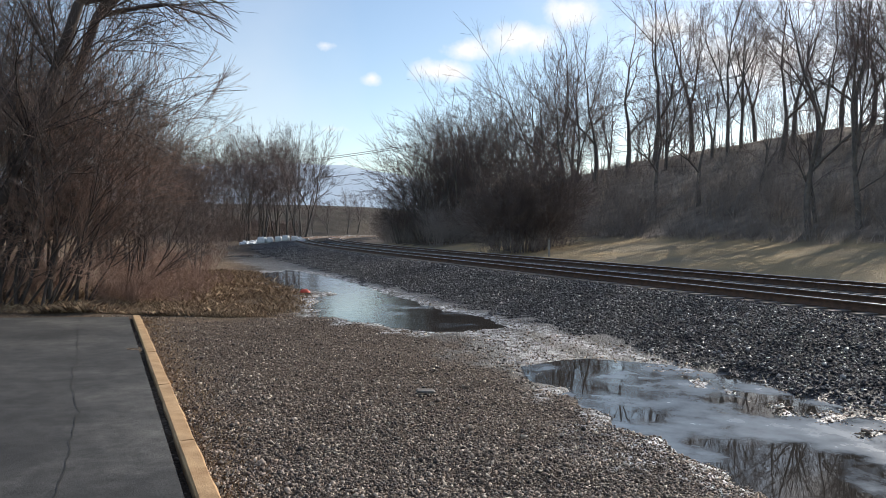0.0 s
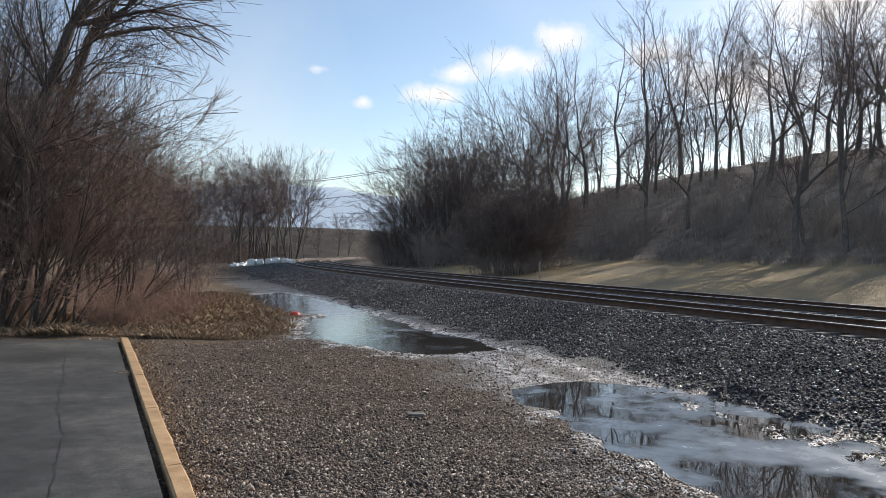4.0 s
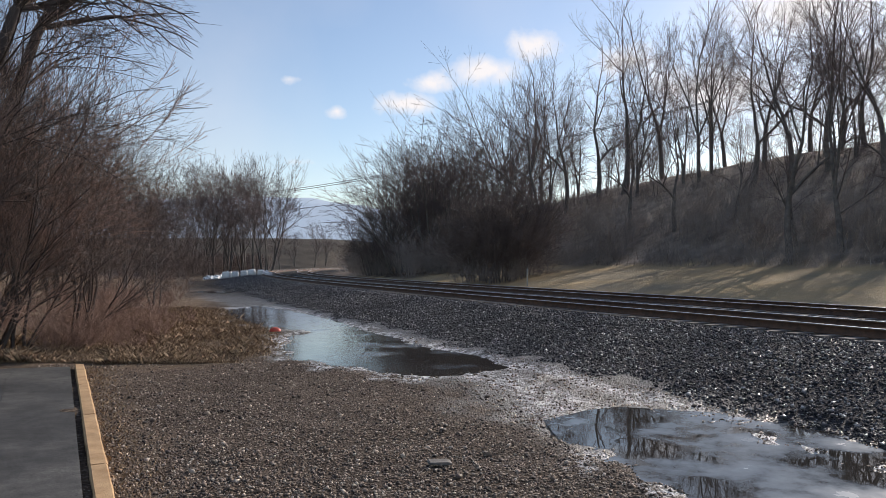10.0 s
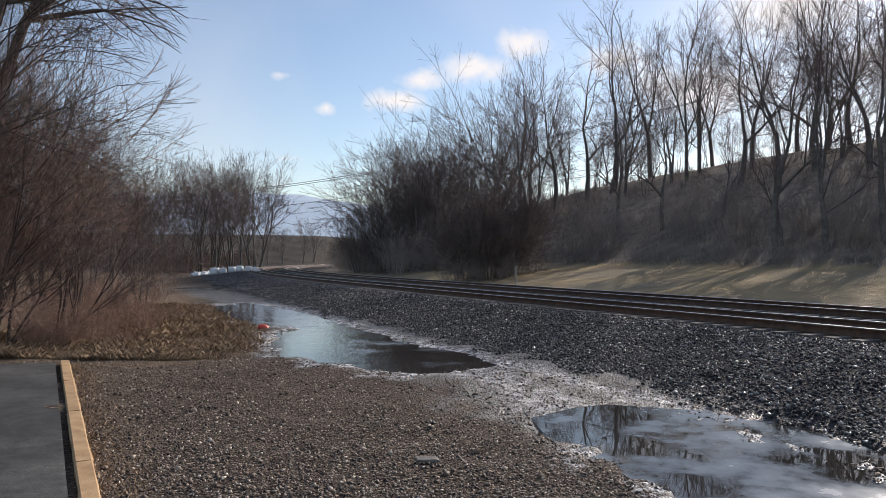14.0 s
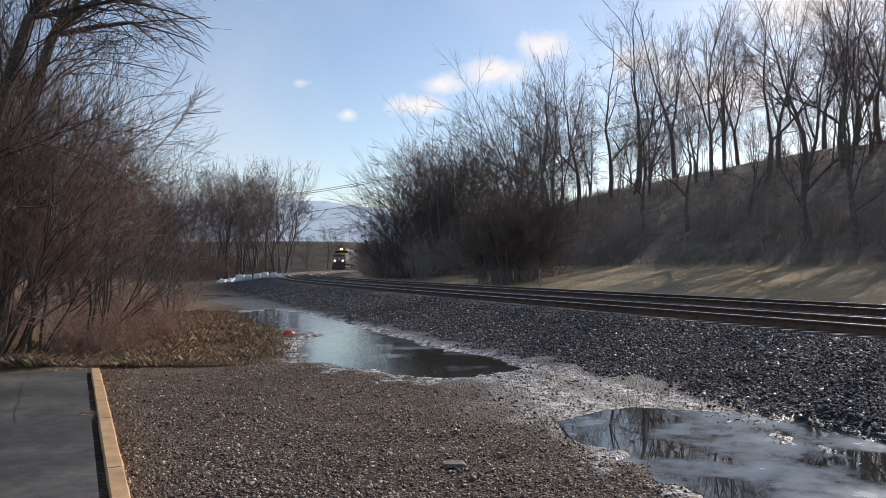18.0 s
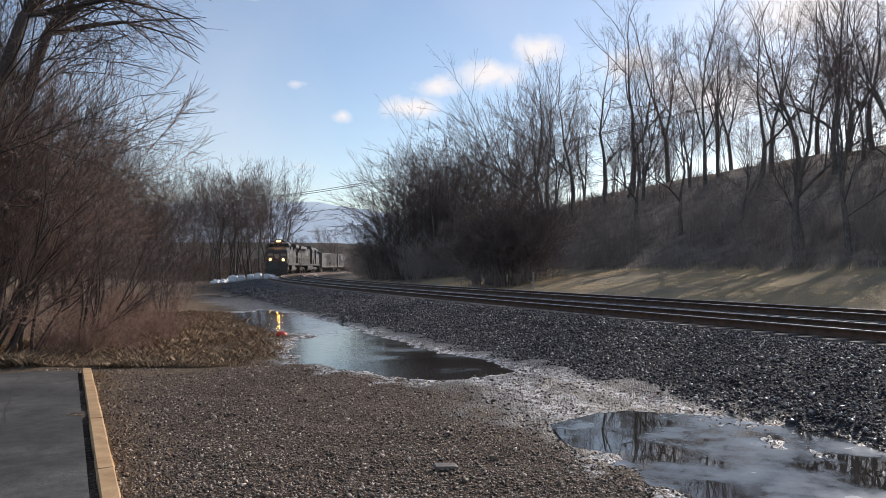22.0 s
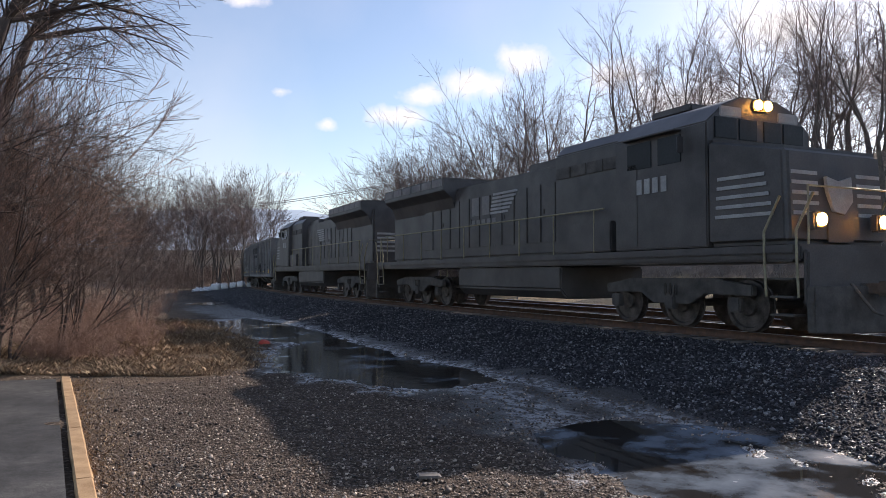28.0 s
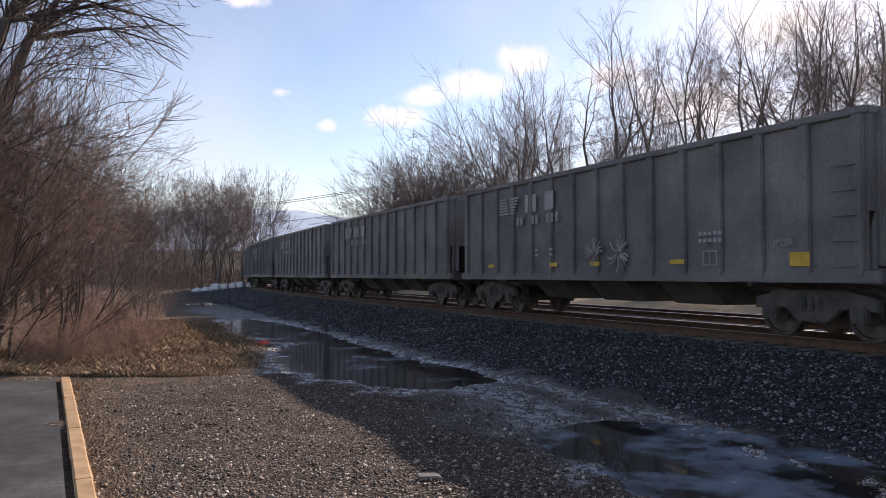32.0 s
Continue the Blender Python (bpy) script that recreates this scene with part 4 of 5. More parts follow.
def prism(profile, y0, y1, bevel=0.0):
    """A closed outline of (x, z) drawn out from y0 to y1."""
    bm = bmesh.new()
    a = [bm.verts.new((x, y0, z)) for x, z in profile]
    b = [bm.verts.new((x, y1, z)) for x, z in profile]
    bm.faces.new(a)
    bm.faces.new(b[::-1])
    for i in range(len(a)):
        j = (i + 1) % len(a)
        bm.faces.new((a[j], a[i], b[i], b[j]))
    bmesh.ops.recalc_face_normals(bm, faces=bm.faces)
    if bevel:
        bmesh.ops.bevel(bm, geom=bm.edges[:], offset=bevel, segments=2, affect="EDGES")
    return bm


def side_prism(profile, x0, x1, bevel=0.0):
    """A closed outline of (y, z) drawn out from x0 to x1."""
    bm = prism(profile, x0, x1, bevel)
    bmesh.ops.rotate(bm, matrix=Matrix(((0, 1, 0), (1, 0, 0), (0, 0, 1))), verts=bm.verts)
    bmesh.ops.recalc_face_normals(bm, faces=bm.faces)
    return bm


def rod(points, r, sides=6):
    p = np.array(points, float)
    v, f = tubes([(p, np.full(len(p), r))], sides)
    return np_mesh("rod", v, f, True)


def drum(r, length, x, y, z, seg=24, bevel=0.02, axis="X"):
    bm = bmesh.new()
    bmesh.ops.create_cone(bm, cap_ends=True, segments=seg, radius1=r, radius2=r, depth=length)
    if bevel:
        bmesh.ops.bevel(bm, geom=[e for e in bm.edges if len(e.link_faces) == 2 and any(len(f.verts) > 4 for f in e.link_faces)], offset=bevel, segments=1, affect="EDGES")
    bmesh.ops.rotate(bm, matrix=Matrix.Rotation(radians(90), 3, "Y" if axis == "X" else "X"), verts=bm.verts)
    bmesh.ops.translate(bm, vec=(x, y, z), verts=bm.verts)
    return bm


def wheel_mesh(r):
    bm = bmesh.new()
    prof = [(0.0, 0.07), (r * 0.35, 0.07), (r * 0.4, 0.02), (r * 0.82, 0.02), (r * 0.86, 0.07), (r, 0.065), (r, -0.06), (r * 1.05, -0.065), (r * 1.05, -0.09), (r * 0.84, -0.085), (r * 0.4, -0.05), (0, -0.07)]
    seg = 20
    rings = [[bm.verts.new((h, q * math.cos(k * 2 * math.pi / seg), q * math.sin(k * 2 * math.pi / seg))) for k in range(seg)] if q > 0 else [bm.verts.new((h, 0, 0))] for q, h in prof]
    for a, b in zip(rings, rings[1:]):
        for k in range(seg):
            i, j = k, (k + 1) % seg
            if len(a) == 1:
                bm.faces.new((a[0], b[i], b[j]))
            elif len(b) == 1:
                bm.faces.new((a[i], b[0], a[j]))
            else:
                bm.faces.new((a[i], b[i], b[j], a[j]))
    bmesh.ops.recalc_face_normals(bm, faces=bm.faces)
    me = bpy.data.meshes.new("wheel")
    bm.to_mesh(me)
    bm.free()
    me.materials.append(M_WHEEL)
    return me


WHEELS = {}


def truck(parent, y, axles, r, frame_z):
    """A bogie: side frames are parts of the vehicle, wheels and axle boxes hang on them."""
    WHEELS.setdefault(r, wheel_mesh(r))
    half = max(axles) + r * 0.75
    for side in (-1, 1):
        prof = [(-half, frame_z - 0.05), (-half, frame_z + 0.16), (-half * 0.55, frame_z + 0.3), (half * 0.55, frame_z + 0.3), (half, frame_z + 0.16), (half, frame_z - 0.05), (half * 0.45, frame_z - 0.02), (half * 0.25, frame_z - 0.26), (-half * 0.25, frame_z - 0.26), (-half * 0.45, frame_z - 0.02)]
        bm = side_prism([(a + y, b) for a, b in prof], side * 1.0, side * 1.16, 0.02)
        fr = part("truck_frame", bm, M_GRIME, parent)
        for a in axles:
            w = part("wheel", WHEELS[r], None, fr)
            w.matrix_basis = pose(side * 0.76, y + a, r, 0, 0, 0 if side > 0 else 180)
            part("axle_box", box(0.16, 0.3, 0.3, side * 1.14, y + a, r + 0.02, 0.03), M_GRIME, fr)
        for q in (-0.16, 0.0, 0.16):
            part("spring", box(0.12, 0.11, 0.26, side * 1.17, y + q, frame_z + 0.06, 0.03), M_GRIME, fr)
    for a in axles:
        part("axle", drum(0.09, 1.5, 0, y + a, r, 10, 0), M_GRIME, parent)
    part("bolster", box(1.9, 0.5, 0.3, 0, y, frame_z + 0.12, 0.03), M_GRIME, parent)


def coupler(parent, y, sign):
    bm = box(0.18, 0.75, 0.2, 0, y - sign * 0.35, 0.9, 0.03)
    box(0.32, 0.3, 0.28, 0, y - sign * 0.12, 0.9, 0.05, bm)
    part("coupler", bm, M_GRIME, parent)
    part("brake_hose", rod([(0.45, y - sign * 0.5, 1.0), (0.45, y - sign * 0.3, 0.75), (0.4, y - sign * 0.12, 0.5), (0.3, y - sign * 0.02, 0.45)], 0.03), M_GRIME, parent)


LOCO_LEN, CAR_LEN, STRETCH = 22.3, 15.4, 1.02


def build_loco(name, label):
    """Six-axle freight locomotive; +y is its cab end, z from the rail's top, origin at mid-length."""
    o = tagged(new(name), label, "locomotive", group="locomotives of the train")
    part("underframe", box(3.0, 20.9, 0.3, 0, 0, 1.55, 0.04), M_LOCO, o)
    for side in (-1, 1):
        part("side_sill", box(0.06, 20.7, 0.16, side * 1.52, 0, 1.62, 0.02), M_LOCO, o)
    roof = [(-1.53, 1.72), (-1.53, 4.3), (-1.02, 4.72), (-0.55, 4.9), (0.55, 4.9), (1.02, 4.72), (1.53, 4.3), (1.53, 1.72)]
    cab = part("cab", prism(roof, 5.5, 8.35, 0.03), M_LOCO, o)
    nose = bmesh.new()
    pts = [(-1.52, 8.3, 1.72), (1.52, 8.3, 1.72), (1.52, 8.3, 3.95), (-1.52, 8.3, 3.95), (-1.42, 10.15, 1.72), (1.42, 10.15, 1.72), (1.36, 10.05, 3.55), (-1.36, 10.05, 3.55)]
    vs = [nose.verts.new(p) for p in pts]
    for f in ((0, 1, 2, 3), (7, 6, 5, 4), (0, 4, 5, 1), (3, 2, 6, 7), (0, 3, 7, 4), (1, 5, 6, 2)):
        nose.faces.new([vs[i] for i in f])
    bmesh.ops.recalc_face_normals(nose, faces=nose.faces)
    bmesh.ops.bevel(nose, geom=nose.edges[:], offset=0.1, segments=3, affect="EDGES")
    nose = part("nose", nose, M_LOCO, o)
    # glazing, sun shade and boards of the cab
    for x in (-1.0, -0.36, 0.36, 1.0):
        part("windshield", box(0.52 if abs(x) < 0.5 else 0.62, 0.03, 0.44, x, 8.362, 4.2, 0.01), M_GLASS, cab)
    for side in (-1, 1):
        part("side_window", box(0.03, 0.8, 0.6, side * 1.532, 6.35, 3.86, 0.01), M_GLASS, cab)
        part("side_window", box(0.03, 0.7, 0.6, side * 1.532, 7.3, 3.86, 0.01), M_GLASS, cab)
        part("window_awning", box(0.22, 1.7, 0.03, side * 1.62, 6.8, 4.24, 0.005), M_LOCO, cab)
        part("mirror", box(0.16, 0.04, 0.34, side * 1.66, 7.75, 3.9, 0.01), M_LOCO, cab)
        part("number_board", box(0.62, 0.03, 0.22, side * 0.85, 8.35, 4.55, 0.02), M_WHITE, cab)
        part("cab_door", box(0.03, 0.66, 1.9, side * 1.532, 5.95, 2.75, 0.01), M_LOCO, cab)
        for k in range(4):
            part("number_bar", box(0.012, 0.17, 0.34, side * 1.54, 6.35 + 0.26 * k, 3.15), M_WHITE, cab)
    part("headlight_housing", box(0.5, 0.12, 0.24, 0, 8.38, 4.74, 0.04), M_LOCO, cab)
    for x in (-0.14, 0.14):
        part("headlight", drum(0.105, 0.05, x, 8.45, 4.74, 16, 0.005, "Y"), M_LAMP, cab, "lit amber headlight")
    part("air_horn", rod([(0.3, 6.2, 5.06), (0.3, 6.75, 5.06)], 0.06, 8), M_GRIME, cab)
    part("roof_unit", box(1.1, 1.3, 0.2, 0, 6.3, 4.98, 0.05), M_LOCO, cab)
    # white bars and emblem on the nose
    for k in range(5):
        z = 2.3 + 0.19 * k
        for side in (-1, 1):
            q = part("stripe", box(0.7, 0.012, 0.07, side * 0.9, 0, 0), M_WHITE, nose, "white bar")
            q.matrix_basis = pose(0, 10.157 - 0.055 * (z - 1.72), z)
            q = part("stripe", box(0.012, 1.3 - 0.06 * k, 0.07, 0, 0, 0), M_WHITE, nose, "white bar")
            q.matrix_basis = pose(side * (1.49 - 0.02 * (z - 1.72)), 9.2 - 0.02 * k, z, 0, 0, side * 3.6)
    part("emblem", prism([(-0.34, 2.55), (-0.1, 2.3), (0.2, 2.35), (0.36, 2.72), (0.4, 3.0), (0.05, 2.92), (-0.3, 3.02)], 10.1, 10.17), M_WHITE, nose, "plain white emblem shape")
    part("nose_door", box(0.75, 0.02, 0.45, 0, 10.152, 1.98, 0.01), M_LOCO, nose)
    # hood
    hood = part("engine_hood", box(1.9, 15.4, 2.55, 0, -2.2, 3.0, 0.08), M_LOCO, o)
    part("inverter_cab", prism([(-1.3, 1.72), (-1.3, 4.4), (-1.0, 4.7), (1.0, 4.7), (1.3, 4.4), (1.3, 1.72)], 2.7, 5.5, 0.03), M_LOCO, o)
    for k in range(12):
        for side in (-1, 1):
            dr = part("hood_door", box(0.03, 0.66, 1.7, side * 0.965, 1.9 - 0.74 * k, 2.95, 0.012), M_LOCO, hood)
            if k % 3 == 0:
                part("door_latch", box(0.03, 0.05, 0.14, side * 0.99, 1.68 - 0.74 * k, 3.0, 0.005), M_GRIME, dr)
    for k in range(4):
        for side in (-1, 1):
            part("louvre", box(0.04, 0.62, 0.3, side * 1.31, 3.1 + 0.68 * k, 3.9, 0.01), M_GRIME, o)
    # plain white bars and block of the road's mark on the hood
    for side in (-1, 1):
        for k in range(6):
            part("mark_bar", box(0.012, 1.5 - 0.07 * k, 0.07, side * 0.99, -0.5 - 0.08 * k, 3.78 - 0.12 * k), M_WHITE, hood)
        part("mark_block", box(0.012, 0.5, 0.62, side * 0.99, -1.75, 3.47), M_GREYCAR, hood)
        part("mark_block", box(0.012, 0.5, 0.62, side * 0.99, -2.45, 3.47), M_GREYCAR, hood)
        for q in (-1.2, -1.55, -1.9, -2.25, -2.6):
            part("mark_block", box(0.012, 0.24, 0.14, side * 0.99, q, 2.95), M_GREYCAR, hood)
    part("exhaust_stack", box(0.9, 0.7, 0.3, 0, 0.4, 4.42, 0.04), M_GRIME, o)
    part("brake_fan_box", box(1.6, 2.0, 0.25, 0, 1.6, 4.38, 0.04), M_LOCO, o)
    rad = [(-0.95, 3.5), (-1.12, 3.95), (-1.47, 4.22), (-1.47, 4.67), (1.47, 4.67), (1.47, 4.22), (1.12, 3.95), (0.95, 3.5)]
    radiator = part("radiator", prism(rad, -9.7, -4.0, 0.02), M_LOCO, o)
    for k in range(6):
        for side in (-1, 1):
            part("radiator_screen", box(0.02, 0.8, 0.26, side * 1.475, -9.2 + 0.94 * k, 4.5), M_GREYCAR, radiator)
    for k in range(3):
        part("roof_grille", box(2.4, 1.5, 0.05, 0, -8.6 + 1.75 * k, 4.69, 0.01), M_GRIME, radiator)
    for k in range(5):
        part("rear_stripe", box(1.5, 0.012, 0.09, 0, -9.91, 2.3 + 0.2 * k), M_WHITE, hood, "white bar")
    # fuel tank, boxes, reservoirs
    part("fuel_tank", prism([(-1.2, 0.5), (-1.42, 0.75), (-1.42, 1.38), (1.42, 1.38), (1.42, 0.75), (1.2, 0.5)], -2.9, 3.1, 0.05), M_LOCO, o)
    for side in (-1, 1):
        part("air_reservoir", drum(0.2, 2.6, side * 1.2, 0, 1.22, 12, 0.03, "Y"), M_GRIME, o)
        part("equipment_box", box(0.45, 1.7, 0.75, side * 1.25, 4.4, 2.1, 0.03), M_LOCO, o)
    truck(o, 6.9, (-1.8, 0.0, 1.8), 0.53, 0.78)
    truck(o, -6.9, (-1.8, 0.0, 1.8), 0.53, 0.78)
    # ends: pilot, steps, hand rails
    for e in (-1, 1):
        part("pilot", box(2.9, 0.12, 1.0, 0, e * 10.5, 1.1, 0.04), M_LOCO, o)
        part("plough", prism([(-1.5, 0.14), (-1.5, 0.95), (1.5, 0.95), (1.5, 0.14), (0.5, 0.1), (-0.5, 0.1)], e * 10.55, e * 10.72, 0.02), M_GRIME, o)
        coupler(o, e * LOCO_LEN / 2, e)
        part("end_rail", rod([(-1.35, e * 10.5, 1.7), (-1.35, e * 10.5, 2.75), (1.35, e * 10.5, 2.75), (1.35, e * 10.5, 1.7)], 0.022), M_RAILPAINT, o)
        for side in (-1, 1):
            for k in range(4):
                part("step", box(0.34, 0.5, 0.04, side * 1.34, e * 10.05, 0.42 + 0.33 * k, 0.008), M_GRIME, o)
            for q in (9.72, 10.4):
                part("grab_iron", rod([(side * 1.5, e * q, 0.75), (side * 1.54, e * q, 1.5), (side * 1.54, e * q, 1.95), (side * 1.5, e * (q + 0.32), 2.6)], 0.026), M_RAILPAINT, o, "worn yellow grab iron")
    for x in (-0.88, 0.88):
        part("ditch_light_bracket", box(0.3, 0.2, 0.34, x, 10.3, 2.14, 0.04), M_LOCO, o)
        part("ditch_light", drum(0.12, 0.05, x, 10.42, 2.16, 16, 0.005, "Y"), M_LAMP, o, "lit amber ditch light")
    for side in (-1, 1):
        ys = np.linspace(-9.4, 4.6, 9)
        part("walkway_rail", rod([(side * 1.47, y, 2.78) for y in (-9.6, 0, 5.0)], 0.024), M_RAILPAINT, o)
        for y in ys:
            part("stanchion", rod([(side * 1.47, y, 1.7), (side * 1.47, y, 2.78)], 0.02), M_RAILPAINT, o)
    return o


def build_hopper(name, label, paint, marks):
    """Ribbed coal car, open-topped and loaded; origin at mid-length on the rail's top."""
    o = tagged(new(name), label, "coal car", group="coal cars of the train")
    half, top, sill = 7.05, 3.86, 1.12
    for side in (-1, 1):
        w = part("side_wall", box(0.05, 2 * half, top - sill, side * 1.46, 0, (top + sill) / 2), paint, o)
        part("top_chord", box(0.15, 2 * half + 0.1, 0.13, side * 1.5, 0, top, 0.02), paint, o)
        part("side_sill", box(0.14, 2 * half + 0.5, 0.2, side * 1.48, 0, sill, 0.02), paint, o)
        for k in range(15):
            y = -half + 0.12 + (2 * half - 0.24) * k / 14
            part("rib", side_prism([(y - 0.10, sill), (y - 0.10, top - 0.05), (y + 0.10, top - 0.05), (y + 0.10, sill)], side * 1.48, side * 1.57, 0.02), paint, w)
    for e in (-1, 1):
        part("end_wall", box(2.9, 0.05, top - 2.2, 0, e * half, (top + 2.2) / 2), paint, o)
        part("slope_sheet", side_prism([(e * half, 2.2), (e * half, 2.26), (e * 4.6, 1.0), (e * 4.6, 0.94)], -1.44, 1.44), paint, o)
        part("end_chord", box(3.0, 0.14, 0.13, 0, e * half, top, 0.02), paint, o)
        for x in (-1.2, 0, 1.2):
            part("end_post", box(0.12, 0.12, top - 1.3, x, e * (half + 0.06), (top + 1.3) / 2, 0.02), paint, o)
        part("end_sill", box(2.9, 0.3, 0.28, 0, e * (half + 0.12), 1.12, 0.03), M_GRIME, o)
        coupler(o, e * CAR_LEN / 2, e)
        for side in (-1, 1):
            for k in range(5):
                part("ladder_rung", rod([(side * 1.6, e * (half - 0.1), 1.3 + 0.42 * k), (side * 1.6, e * (half - 0.55), 1.3 + 0.42 * k)], 0.014, 5), paint, o)
        part("corner_brace", side_prism([(e * (half + 0.05), 1.2), (e * (half + 0.05), 2.2), (e * (half - 0.25), 1.2)], 1.3, 1.36), paint, o)
        part("corner_brace", side_prism([(e * (half + 0.05), 1.2), (e * (half + 0.05), 2.2), (e * (half - 0.25), 1.2)], -1.36, -1.3), paint, o)
    part("centre_sill", box(0.6, 2 * half, 0.35, 0, 0, 1.0, 0.03), M_GRIME, o)
    for q in (-2.6, 0, 2.6):
        part("discharge_bay", prism([(-1.3, 1.1), (1.3, 1.1), (0.7, 0.52), (-0.7, 0.52)], q - 0.75, q + 0.75, 0.02), M_GRIME, o)
    rng = random.Random(3)
    bm = bmesh.new()
    nx, ny = 5, 18
    grid = [[bm.verts.new((-1.42 + 2.84 * i / nx, -half + 0.05 + (2 * half - 0.1) * j / ny, top - 0.32 + 0.42 * math.sin(math.pi * i / nx) * min(1, 2.5 * math.sin(math.pi * j / ny) + 0.05) * rng.uniform(0.6, 1.1))) for i in range(nx + 1)] for j in range(ny + 1)]
    for j in range(ny):
        for i in range(nx):
            bm.faces.new((grid[j][i], grid[j][i + 1], grid[j + 1][i + 1], grid[j + 1][i]))
    part("coal_load", bm, M_COAL, o)
    truck(o, 5.75, (-0.9, 0.9), 0.46, 0.58)
    truck(o, -5.75, (-0.9, 0.9), 0.46, 0.58)
    if marks:
        ink, full = marks
        for side in (-1, 1):
            s = side * 1.58

            def mark(name, y, z, wy, wz, m=ink, label=""):
                part(name, box(0.012, wy, wz, s, side * y, z), m, o, label)

            for k in range(6):
                mark("mark_bar", -4.45 + 0.01 * k, 3.42 - 0.085 * k, 0.42 + 0.03 * k, 0.055)
                mark("mark_bar", -3.8 - 0.03 * k, 3.42 - 0.085 * k, 0.5 - 0.055 * k, 0.055)
            for y, w in ((-3.12, 0.18), (-2.72, 0.2), (-1.98, 0.42)):
                mark("mark_block", y, 3.2, w, 0.5)
            for y in (-3.6, -3.4, -2.8, -2.6, -2.05, -1.85, -1.62):
                mark("number_bar", y, 2.72, 0.12, 0.24)
            if full:
                for k, (y, w) in enumerate(((-5.2, 0.36), (-1.78, 0.36), (0.02, 0.36), (2.85, 0.42), (5.85, 0.4))):
                    mark("reflector", y, 1.44 if k < 4 else 1.44, w, 0.10 if k < 4 else 0.25, M_YELLOW, "amber reflector plate")
                for k in range(2):
                    for y in (-2.6, -1.9, 3.52, 3.65, 3.78, 3.91, 4.04):
                        mark("small_writing_bar", y, (1.86 if y < 0 else 2.0) - 0.14 * k, 0.15 if y < 0 else 0.09, 0.07)
                for dy, dz, wy, wz in ((-0.18, 0, 0.025, 0.3), (0.18, 0, 0.025, 0.3), (0, 0, 0.025, 0.3), (0, 0.14, 0.38, 0.025), (0, -0.14, 0.38, 0.025)):
                    mark("stencil_frame", 3.77 + dy, 1.5 + dz, wy, wz)
                rnd = random.Random(8)
                for c in (0.02, 0.92):
                    for k in range(16):
                        a = rnd.uniform(0, 6.28)
                        far = rnd.uniform(0.28, 0.45)
                        p = [(s, side * (c + q * math.cos(a + w)), 1.66 + q * math.sin(a + w)) for q, w in ((0.08, 0), (0.24, 0.35), (far, 0.15))]
                        part("paint_scrawl", rod(p, 0.02, 4), ink, o)
                txt = bpy.data.curves.new("writing", "FONT")
                txt.body, txt.size, txt.extrude = "IP28R", 0.18, 0.004
                txt.materials.append(ink)
                tx = new("writing", txt)
                tx.parent = o
                tx.matrix_basis = Matrix(((0, 0, side, s), (side, 0, 0, side * 5.3), (0, 1, 0, 1.68), (0, 0, 0, 1)))
    return o


TRAIN = []          # each vehicle with its place behind the front coupler and its turn on the line
TRAIN.append((build_loco("locomotive", "black diesel freight locomotive with white nose bars, lamps lit"), LOCO_LEN * STRETCH / 2, 180))
TRAIN[0][0].scale = (1, STRETCH, 1)
_second = copy_thing(TRAIN[0][0], pose(0, 0, 0))
tagged(_second, "black trailing diesel locomotive coupled back to back")
M_LAMP_OFF = surface("unlit_lamp_lens", (0.25, 0.25, 0.24), (0.35, 0.35, 0.34), 4, 30, 0.15, bump_strength=0)
for _o in _second.children_recursive:
    if _o.name.startswith(("headlight", "ditch_light")) and _o.data.materials and _o.data.materials[0] == M_LAMP:
        _o.data = _o.data.copy()
        _o.data.materials[0] = M_LAMP_OFF
        _o["label"] = "unlit lamp"
TRAIN.append((_second, LOCO_LEN * STRETCH * 1.5, 0))
M_MARK_DARK = surface("faded_dark_stencil", (0.03, 0.03, 0.032), (0.05, 0.05, 0.05), 3, 30, 0.8, bump_strength=0)
_grey = build_hopper("coal_car", "dusty grey ribbed coal car with dark stencils", M_GREYCAR, (M_MARK_DARK, True))
_black = build_hopper("coal_car", "black ribbed coal car with white markings and scrawls", M_HOPPER, (M_WHITE, True))
_plain = build_hopper("coal_car", "black ribbed coal car, dusty, with faint markings", M_HOPPER, (M_WHITE, False))
for _k in range(14):
    if _k == 0:
        _car = _grey
    elif _k == 1:
        _car = _black
    elif _k == 2:
        _car = _plain
    else:
        _car = copy_thing((_plain, _plain, _grey, _plain)[_k % 4], pose(0, 0, 0))
    TRAIN.append((_car, LOCO_LEN * STRETCH * 2 + CAR_LEN * (_k + 0.5), 180))

# ---- the lot: kerb, asphalt, loose stone, grass ----
KERB_A, KERB_DIR = Vector((-6.61, 12.93, 0)), Vector((0.474, -0.880, 0))
KERB_SIDE = Vector((0.880, 0.474, 0))          # towards the gravel


def along_kerb(a, b, z=0.0):
    return KERB_A + KERB_DIR * a + KERB_SIDE * b + Vector((0, 0, z))


